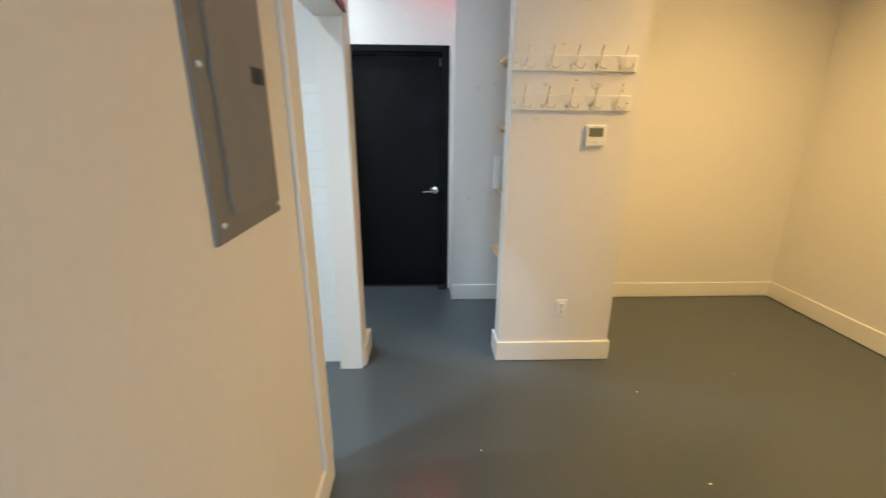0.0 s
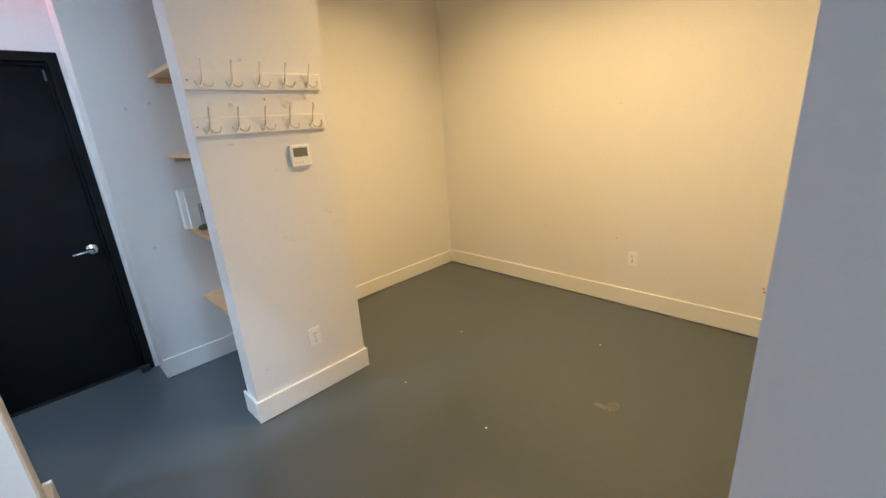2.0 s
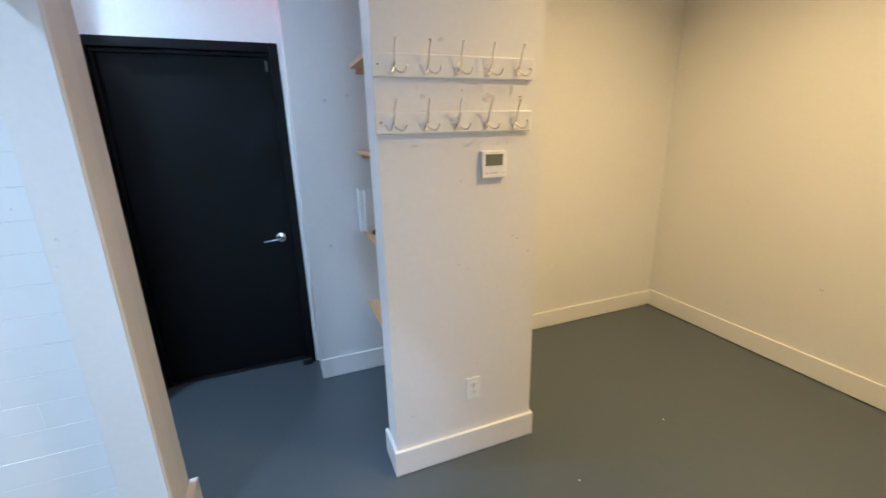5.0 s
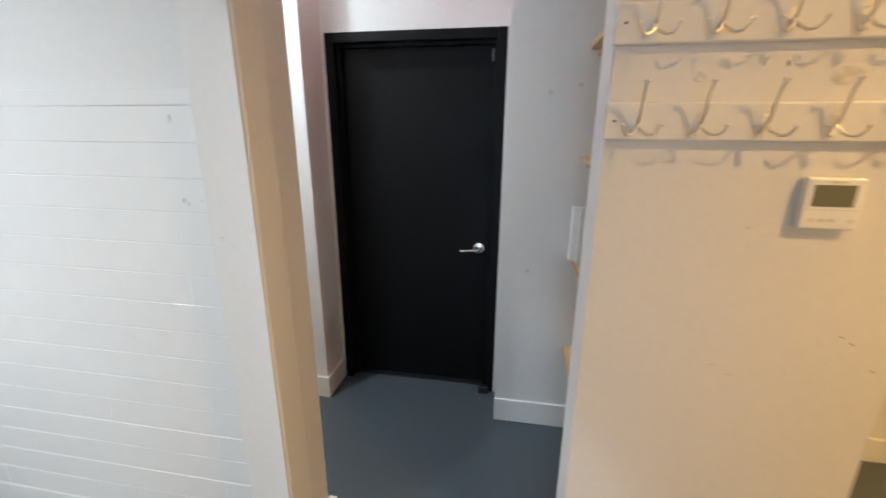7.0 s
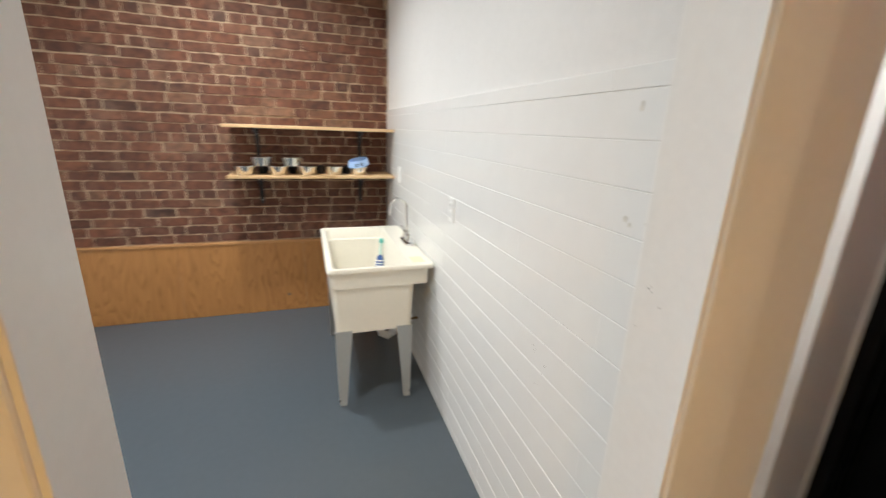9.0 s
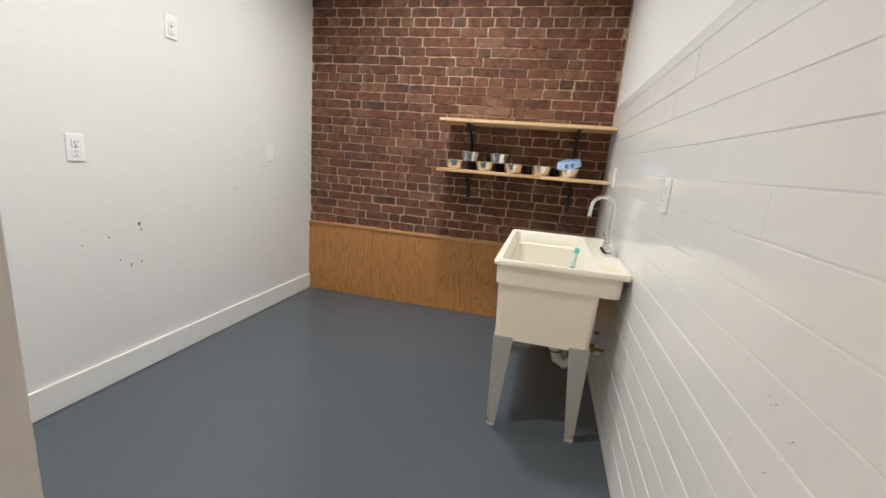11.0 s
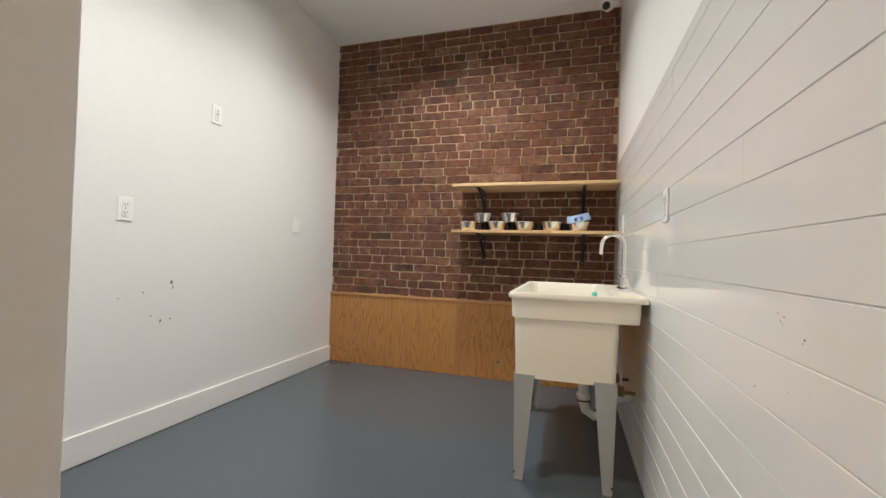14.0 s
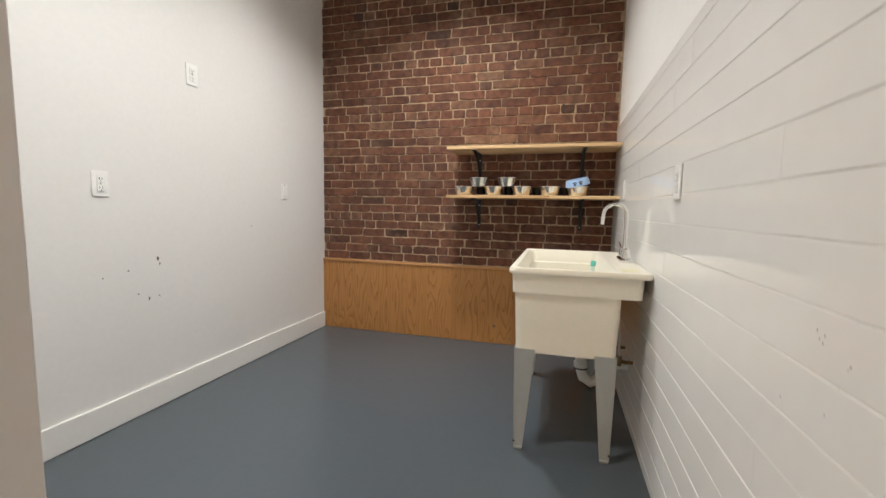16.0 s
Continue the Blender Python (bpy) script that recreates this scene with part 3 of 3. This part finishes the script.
# ---- niche shelves ----
for z in (1.925, 1.455, 0.972, 0.478):
    s = thing("niche_shelf", "unpainted pine shelf board in the hall niche", "shelf", (0.625, 2.564, z), group="niche shelves")
    part("board", box(0, 0.503, 0, 0.819, 0, 0.022, bevel=0.002), PINE, s)
    for y in (0, 0.80):
        part("cleat", box(0.03, 0.48, y, y + 0.018, -0.03, -0.001, bevel=0.002), PINE, s)


def binder(x, y, z, w, d, h, rz):
    b = thing("book", "white paper-bound book standing on a niche shelf", "book", (x, y, z), rz, group="books")
    part("cover", box(0, d, 0, 0.003, 0, h), BOOK, b)
    part("cover", box(0, d, w - 0.003, w, 0, h), BOOK, b)
    part("spine", box(0, 0.003, 0.003, w - 0.003, 0, h), BOOK, b)
    part("pages", box(0.003, d - 0.004, 0.003, w - 0.003, 0.004, h - 0.004), FLECK, b)
    return b


binder(0.606, 3.300, 0.9945, 0.055, 0.19, 0.255, 0)
folder = binder(0.632, 3.262, 0.9945, 0.03, 0.19, 0.245, 0)
part("picture", box(0.060, 0.120, -0.0012, -0.0002, 0.02, 0.16), PRINT_B, folder, "lilac printed picture")
part("picture_mark", box(0.075, 0.105, -0.0022, -0.0014, 0.10, 0.14, bevel=0.0002), PRINT_R, folder, "faded red patch")
part("title_bar", box(0.095, 0.140, -0.0012, -0.0002, 0.205, 0.213), SCUFF, folder)
bag = thing("cloth_pouch", "small dark olive cloth pouch lying on a niche shelf", "pouch", (0.70, 3.17, 0.9945))
bm = ball((0, 0, 0), 1.0)
for v in bm.verts:
    v.co = Vector((v.co.x * 0.06, v.co.y * 0.05, max(0.0, 0.018 + v.co.z * 0.018 + 0.004 * math.sin(9 * v.co.x + 5 * v.co.y))))
part("cloth", bm, OLIVE, bag, "", True)

# ---- brick wall shelves ----


def wall_shelf(z):
    y0, y1 = 1.22, TILEY - 0.002
    s = thing("wall_shelf", "pale pine shelf on black iron brackets against the brick", "shelf", (BRICKX, y0, z), group="wall shelves")
    part("board", box(0.004, 0.333, 0, y1 - y0, -0.022, 0, bevel=0.003), PINE, s)
    for y in (0.19, 0.965):
        br = part("bracket", box(0.002, 0.008, y - 0.014, y + 0.014, -0.25, -0.0225, bevel=0.001), BLACKMETAL, s, "black iron shelf bracket")
        part("arm", box(0.008, 0.29, y - 0.014, y + 0.014, -0.029, -0.0225, bevel=0.001), BLACKMETAL, br)
        part("brace", tube([(0.006, y, -0.22), (0.035, y, -0.16), (0.085, y, -0.095), (0.155, y, -0.05), (0.24, y, -0.03)], 0.009, 8), BLACKMETAL, br, "", True)
        for zz in (-0.07, -0.225):
            part("screw", cyl((0.009, y, zz), 0.005, 0.003, "X", segs=10), STEEL, br)
    return s


wall_shelf(1.545)
wall_shelf(1.194)


def steel_bowl(y, z, r=0.073, h=0.062, x=-3.22):
    b = thing("steel_bowl", "small stainless steel pet bowl on the lower shelf", "bowl", (x, y, z), group="steel bowls")
    part("bowl", lathe([(r * 0.55, 0), (r * 0.72, 0.002), (r * 0.80, h * 0.25), (r * 0.95, h * 0.9), (r, h), (r * 0.97, h + 0.001), (r * 0.92, h * 0.9), (r * 0.76, h * 0.25), (r * 0.6, 0.006)]), STEEL, b, "", True)
    part("rim", lathe([(r * 0.96, h - 0.001), (r * 1.06, h - 0.001), (r * 1.07, h + 0.003), (r * 1.02, h + 0.005), (r * 0.96, h + 0.003)]), CHROME, b, "polished rolled rim", True)
    return b


for y in (1.338, 1.562, 1.765, 1.962, 2.148):
    steel_bowl(y, 1.194)
for y in (1.452, 1.660):
    steel_bowl(y, 1.2565)
for y in (1.45, 1.66, 1.865, 2.058):
    c = thing("plastic_cup", "small black plastic cup behind the steel bowls", "cup", (-3.31, y, 1.194), group="black cups")
    part("cup", lathe([(0.026, 0), (0.030, 0.002), (0.036, 0.058), (0.038, 0.06), (0.034, 0.058), (0.028, 0.004)], 20), BLACKMETAL, c, "", True)
blue = thing("pet_bowl", "pale blue pet bowl with navy paw prints, tilted", "bowl", (-3.30, 2.145, 1.285))
blue.matrix_world = pose(-3.22, 2.15, 1.266, 12, 8, 0)
part("bowl", lathe([(0.082, 0), (0.084, 0.003), (0.074, 0.045), (0.071, 0.048), (0.067, 0.045), (0.06, 0.012)]), BLUEP, blue, "", True)
for a in (-14, 14):
    for dx, dz, rr in ((0, 0.016, 0.008), (-0.009, 0.026, 0.004), (-0.003, 0.030, 0.004), (0.004, 0.030, 0.004), (0.010, 0.026, 0.004)):
        ang = radians(a) + dx / 0.08
        part("paw_print", cyl((0, 0, 0), rr, 0.0024, "X", segs=10), NAVY, blue).matrix_local = Matrix.Rotation(ang, 4, "Z") @ Matrix.Translation((0.0845 - dz * 0.215, 0, dz))

# ---- laundry sink ----


def rounded(w0, w1, d0, d1, r, z, n=5):
    """A loop of points round a rectangle with rounded corners."""
    out = []
    for cx, cy, a0 in ((w1 - r, d1 - r, 0), (w0 + r, d1 - r, 90), (w0 + r, d0 + r, 180), (w1 - r, d0 + r, 270)):
        for k in range(n + 1):
            a = radians(a0 + 90 * k / n)
            out.append((cx + r * math.cos(a), cy + r * math.sin(a), z))
    return out


def loft(loops, close_first=False, close_last=True):
    bm = bmesh.new()
    rings = [[bm.verts.new(p) for p in lp] for lp in loops]
    k = len(rings[0])
    for a, b in zip(rings, rings[1:]):
        for i in range(k):
            bm.faces.new((a[i], a[(i + 1) % k], b[(i + 1) % k], b[i]))
    if close_first:
        bm.faces.new(rings[0][::-1])
    if close_last:
        bm.faces.new(rings[-1])
    return bm


def laundry_sink():
    s = thing("laundry_sink", "cream plastic utility sink on grey legs against the tiles", "sink", (-1.978, TILEY, 0))
    # own space: x from 0 back to -0.60, y from 0 (tiles) to -0.585
    X0, X1, Y0, Y1, T = -0.975, 0.0, -0.585, -0.003, 0.838
    loops = [rounded(X0 + 0.05, X1 - 0.035, Y0 + 0.038, -0.122, 0.03, 0.455),
             rounded(X0 + 0.032, X1 - 0.026, Y0 + 0.028, -0.112, 0.03, 0.724),
             rounded(X0 + 0.016, X1 - 0.016, Y0 + 0.018, -0.034, 0.03, 0.726),
             rounded(X0 + 0.012, X1 - 0.012, Y0 + 0.014, -0.030, 0.03, T - 0.026),
             rounded(X0 + 0.002, X1 - 0.002, Y0 + 0.002, Y1, 0.03, T - 0.024),
             rounded(X0, X1, Y0, Y1, 0.03, T - 0.012),
             rounded(X0 + 0.006, X1 - 0.006, Y0 + 0.006, Y1 - 0.004, 0.03, T),
             rounded(X0 + 0.030, X1 - 0.030, Y0 + 0.030, -0.135, 0.04, T),
             rounded(X0 + 0.038, X1 - 0.038, Y0 + 0.038, -0.143, 0.04, T - 0.008),
             rounded(X0 + 0.046, X1 - 0.045, Y0 + 0.046, -0.150, 0.05, 0.765),
             rounded(X0 + 0.060, X1 - 0.050, Y0 + 0.055, -0.155, 0.05, 0.758),
             rounded(X0 + 0.10, X1 - 0.075, Y0 + 0.085, -0.175, 0.06, 0.48)]
    part("basin", loft(loops, True, True), SINKM, s, "", True)
    part("soap_tray", box(-0.16, -0.06, -0.115, -0.045, T - 0.001, T + 0.0015, bevel=0.0008), SOAPY, s, "yellowed soap tray")
    part("drain", cyl((-0.5, -0.235, 0.482), 0.04, 0.006, bevel=0.002), CHROME, s, "chrome drain ring", True)
    # legs: folded tapered sheet steel
    for cx, cy, sx, sy in ((-0.035, Y0 + 0.038, 1, -1), (-0.035, -0.122, 1, 1), (X0 + 0.05, Y0 + 0.038, -1, -1), (X0 + 0.05, -0.122, -1, 1)):
        bm = bmesh.new()
        top, low, lean = 0.088, 0.036, -0.010
        fx = cx + sx * 0.004
        prism([(cy, 0.47), (cy - sy * top, 0.47), (cy - sy * (low - lean), 0.004), (cy + sy * lean, 0.004)], fx - 0.002, fx + 0.002, bm)
        side = prism([(0, 0.47), (-top, 0.47), (-low, 0.004), (0, 0.004)], -0.002, 0.002)
        me = bpy.data.meshes.new("tmp")
        bmesh.ops.transform(side, matrix=Matrix.Translation((fx, cy + sy * 0.002, 0)) @ Matrix.Rotation(radians(-90 if sx > 0 else 90), 4, "Z"), verts=side.verts)
        for v in side.verts:
            v.co.y += sy * lean * (1 - (v.co.z / 0.47))
            if (v.co.x - fx) * sx > 0.004:
                v.co.x = fx - (v.co.x - fx)
        side.to_mesh(me)
        side.free()
        bm.from_mesh(me)
        bpy.data.meshes.remove(me)
        leg = part("leg", bm, LEGGREY, s, "grey painted tapered steel leg")
        part("foot", box(fx - 0.014 - sx * 0.006, fx + 0.014 - sx * 0.006, cy + sy * lean - sy * 0.017 - 0.017, cy + sy * lean - sy * 0.017 + 0.017, 0, 0.012, bevel=0.003), LEGGREY, leg)
        part("bolt", cyl((fx + sx * 0.004, cy - sy * 0.008, 0.035), 0.005, 0.004, "X", segs=10), SLOT, leg)
    # trap and supplies
    tr = part("trap", tube([(-0.50, -0.235, 0.46), (-0.50, -0.235, 0.24), (-0.50, -0.220, 0.19), (-0.50, -0.18, 0.165), (-0.50, -0.14, 0.19), (-0.50, -0.125, 0.24), (-0.50, -0.11, 0.275), (-0.50, -0.08, 0.285), (-0.50, -0.002, 0.285)], 0.028, 14), PVC, s, "white plastic drain trap", True)
    for p, ax in (((-0.50, -0.235, 0.41), "Z"), ((-0.50, -0.235, 0.26), "Z"), ((-0.50, -0.125, 0.25), "Z"), ((-0.50, -0.06, 0.285), "Y")):
        part("nut", cyl(p, 0.036, 0.03, ax, bevel=0.003), PVC, tr, "", True)
    part("seal", cyl((-0.50, -0.235, 0.241), 0.0365, 0.006), SLOT, tr)
    for x in (-0.36, -0.60):
        v = part("stop_valve", tube([(x, -0.001, 0.345), (x, -0.06, 0.345)], 0.009, 10), BRASS, s, "aged brass stop valve", True)
        part("valve_body", cyl((x, -0.065, 0.35), 0.014, 0.05, bevel=0.003), BRASS, v, "", True)
        part("valve_knob", cyl((x, -0.092, 0.345), 0.018, 0.014, "Y", bevel=0.003), BLACKMETAL, v, "", True)
        part("hose", tube([(x, -0.065, 0.375), (x + 0.01, -0.075, 0.55), (x - 0.005, -0.08, 0.66), (-0.51, -0.075, 0.82)], 0.006, 8), STEEL, v, "", True)
    # faucet
    fz, fx, fy = T, -0.48, -0.050
    f = part("faucet", loft([rounded(fx - 0.10, fx + 0.10, fy - 0.03, fy + 0.03, 0.028, fz), rounded(fx - 0.10, fx + 0.10, fy - 0.03, fy + 0.03, 0.028, fz + 0.012), rounded(fx - 0.09, fx + 0.09, fy - 0.02, fy + 0.02, 0.019, fz + 0.02)], True), CHROME, s, "polished chrome gooseneck faucet", True)
    arc = [(fx, fy, fz + 0.018), (fx, fy, fz + 0.12), (fx, fy, fz + 0.235)]
    arc += [(fx, fy - 0.056 + 0.056 * math.cos(radians(a)), fz + 0.235 + 0.055 * math.sin(radians(a))) for a in range(20, 181, 20)]
    arc += [(fx, fy - 0.116, fz + 0.185)]
    part("spout", tube(arc, 0.0100, 14), CHROME, f, "", True)
    part("spout_base", lathe([(0.020, 0.018), (0.022, 0.03), (0.015, 0.05), (0.013, 0.075)], 20), CHROME, f, "", True).matrix_local = Matrix.Translation((fx, fy, fz))
    for x, sg in ((fx - 0.06, -1), (fx + 0.06, 1)):
        k = part("tap_handle", lathe([(0.019, 0.018), (0.021, 0.03), (0.014, 0.05), (0.016, 0.062), (0.008, 0.07)], 20), CHROME, f, "chrome lever tap handle", True)
        k.matrix_local = Matrix.Translation((x, fy, fz))
        part("lever", tube([(0, 0, 0.06), (sg * 0.02, -0.008, 0.075), (sg * 0.048, -0.012, 0.088)], 0.006, 8, taper=0.8), CHROME, k, "", True)
    return s


laundry_sink()
wand = thing("dish_brush", "blue and mint plastic dish brush leaning in the sink", "brush", (-2.672, 2.205, 0.486))
wand.matrix_world = pose(-2.672, 2.205, 0.486, -6, -7, 0)
part("bristles", lathe([(0.020, 0.0), (0.026, 0.004), (0.024, 0.030), (0.020, 0.034)], 18), PLASTICW, wand, "white bristles", True)
body = part("body", lathe([(0.024, 0.034), (0.030, 0.045), (0.031, 0.10), (0.029, 0.15), (0.022, 0.185), (0.014, 0.205)], 24), BLUEB, wand, "dark blue printed body", True)
for z in (0.125, 0.142, 0.162):
    band = lathe([(0.0300, z), (0.0318, z + 0.001), (0.0316, z + 0.006), (0.0290, z + 0.007)], 24)
    part("label_bar", band, PLASTICW, body, "", True)
part("handle", lathe([(0.012, 0.205), (0.0135, 0.215), (0.012, 0.26), (0.0125, 0.288)], 18), MINT, wand, "pale mint handle", True)
part("cap", lathe([(0.0128, 0.2885), (0.016, 0.292), (0.0155, 0.314), (0.011, 0.322)], 18), TEAL, wand, "teal end cap", True)

# ---- dome camera ----
dome = thing("security_camera", "white turret security camera with a dark lens under the ceiling", "camera", (-3.31, 2.325, CEIL))
part("base", cyl((0, 0, -0.02), 0.070, 0.04, bevel=0.008), PLASTICW, dome, "", True)
part("collar", lathe([(0.066, -0.04), (0.068, -0.05), (0.060, -0.062), (0.050, -0.064)], 28), PLASTICW, dome, "", True)
part("eyeball", ball((0.004, -0.008, -0.068), 0.048), PLASTICW, dome, "", True)
part("lens", ball((0.026, -0.020, -0.086), 0.030), BLACKMETAL, dome, "glossy dark lens", True)


def downlight(x, y, lens):
    d = thing("downlight", "white round recessed ceiling downlight, switched on", "ceiling light", (x, y, CEIL), group="downlights")
    part("trim_ring", lathe([(0.070, -0.0005), (0.095, -0.0005), (0.092, -0.008), (0.074, -0.010)], 32), PLASTICW, d, "", True)
    part("lens", cyl((0, 0, -0.003), 0.069, 0.004), lens, d, "glowing lens")


for x, y, w in MAIN_LAMPS:
    downlight(x, y, LENS_W)
for x, y, w in SINK_LAMPS + HALL_LAMPS:
    downlight(x, y, LENS_N)

# ---- wainscot ----
wains = thing("wainscot", "oak veneer plywood wainscot panels below the brick", "wainscot", (BRICKX, 0, 0), kind="structure")
for y0, y1 in ((SOUTHY, 0.757), (0.759, 1.698), (1.70, TILEY)):
    p = part("panel", box(0.0, 0.018, 0, y1 - y0, 0.002, 0.610, bevel=0.0012), OAK, wains)
    p.location = (0, y0, 0)
part("cap", box(-0.002, 0.028, SOUTHY, TILEY, 0.6105, 0.630, bevel=0.003), OAKCAP, wains)
part("knot", cyl((0.0185, 1.56, 0.145), 0.012, 0.002, "X", segs=14), CHIP_SHADE, wains)

# ---- tiles ----
tiles = thing("tile_dado", "glossy white ceramic plank tiles in running bond", "tiles", (0, TILEY, 0), kind="structure")
PITCH, TL = 0.100, 0.61
part("grout_bed", box(-3.47, WI, 0.002, 0.012, 0, 1.692), GROUT, tiles)
rng = random.Random(4)
tile_mesh = {}


def tile_piece(x0, x1, z0, z1):
    key = (round(x1 - x0, 3), round(z1 - z0, 3))
    if key not in tile_mesh:
        tile_mesh[key] = to_mesh("tile", prism([(0.009, 0), (0.0010, 0), (0, 0.0011), (0, key[1] - 0.0011), (0.0010, key[1]), (0.009, key[1])], 0, key[0]), TILE)
    t = new("tile", tile_mesh[key])
    t.parent = tiles
    t.matrix_local = pose(x0, rng.uniform(-0.0006, 0.0006), z0, rng.uniform(-0.1, 0.1), 0, 0)


def tile_row(z0, z1, shift):
    x = -3.468 - shift
    while x < WI:
        a, b = max(x, -3.467), min(x + TL - 0.0004, WI - 0.001)
        if b - a > 0.02:
            tile_piece(a, b, z0, z1)
        x += TL


for i in range(17):
    top = 1.648 - i * PITCH
    tile_row(max(0.002, top - PITCH + 0.0018), top, (0.047, 0.232)[i % 2])
tile_row(1.6498, 1.695, 0.3)

# ---- bricks ----
COURSE, BL, JOINT = 0.06948, 0.208, 0.0082
rng = random.Random(11)


def brick_shape(length):
    """A hand-made brick: sagging edges, chipped corners, a slightly hollow face."""
    h, ny = COURSE - JOINT, 5
    bm = bmesh.new()
    outer, inner, top = [], [], []
    rim = [(length * i / ny, 0) for i in range(ny)] + [(length, 0), (length, h * 0.5)] + [(length * (ny - i) / ny, h) for i in range(ny)] + [(0, h), (0, h * 0.5)]
    for y, z in rim:
        y += rng.uniform(-0.0028, 0.0028)
        z += rng.uniform(-0.0026, 0.0026)
        corner = min(y, length - y) < 0.006 and min(z, h - z) < 0.006
        pull = rng.uniform(0.0, 0.0032) if corner else 0.0
        cy, cz = y + (pull if y < length / 2 else -pull), z + (pull if z < h / 2 else -pull)
        inset = rng.uniform(0.0018, 0.0042)
        iy, iz = min(max(cy, inset), length - inset), min(max(cz, inset), h - inset)
        outer.append(bm.verts.new((0.02, cy, cz)))
        inner.append(bm.verts.new((0.0465, cy, cz)))
        top.append(bm.verts.new((0.050 + rng.uniform(-0.0012, 0.0008), iy, iz)))
    k = len(rim)
    for i in range(k):
        j = (i + 1) % k
        bm.faces.new((outer[i], outer[j], inner[j], inner[i]))
        bm.faces.new((inner[i], inner[j], top[j], top[i]))
    bm.faces.new(top)
    return bm


stretchers = [to_mesh("brick", brick_shape(BL - JOINT), BRICK) for _ in range(14)]
headers = [to_mesh("brick", brick_shape(BL / 2 - JOINT), BRICK) for _ in range(12)]
scratch = bpy.data.meshes.new("scratch")
upper, z, row = bmesh.new(), 0.637, 0
while z < CEIL - 0.03:
    is_header = row % 6 == 5
    step = BL / 2 if is_header else BL
    y = SOUTHY - rng.uniform(0, step) + 0.0
    while y < TILEY - 0.02:
        half = (not is_header) and rng.random() < 0.16
        length = (BL / 2 if half or is_header else BL)
        a, b = y, y + length - JOINT
        if b > SOUTHY + 0.02:
            deep = rng.uniform(-0.0012, 0.004)
            if z < 2.1:
                me = rng.choice(headers if (half or is_header) else stretchers)
                ob = new("brick", me)
                ob.parent = brick_wall
                sy = 1.0
                y0 = a
                if a < SOUTHY:
                    sy, y0 = (b - SOUTHY) / (b - a), SOUTHY
                if b > TILEY:
                    sy = (TILEY - y0) / (length - JOINT)
                ob.matrix_local = Matrix.Translation((BRICKX - 0.05 + deep, y0, z + rng.uniform(-0.002, 0.002))) @ Matrix.Rotation(radians(rng.uniform(-0.5, 0.5)), 4, "X") @ Matrix.Diagonal((1, sy, 1, 1))
            else:
                one = bmesh.new()
                one.from_mesh(rng.choice(headers if (half or is_header) else stretchers))
                for v in one.verts:
                    v.co = (BRICKX - 0.05 + deep + v.co.x, min(max(a + v.co.y, SOUTHY), TILEY), min(z + v.co.z, CEIL))
                one.to_mesh(scratch)
                one.free()
                upper.from_mesh(scratch)
        y += length + rng.uniform(-0.004, 0.004)
    z += COURSE
    row += 1
for _ in range(34):
    flake("mortar_gap", brick_wall, SLOT, (BRICKX - 0.004, rng.uniform(0.05, 2.35), 0.637 + COURSE * rng.randrange(1, 32) - JOINT / 2), (1, 0, 0), 0.006 + 0.016, 0.011, 0.006)
bpy.data.meshes.remove(scratch)
rest = part("upper_bricks", upper, BRICKFAR, brick_wall)
rest["kind"] = "stuff"
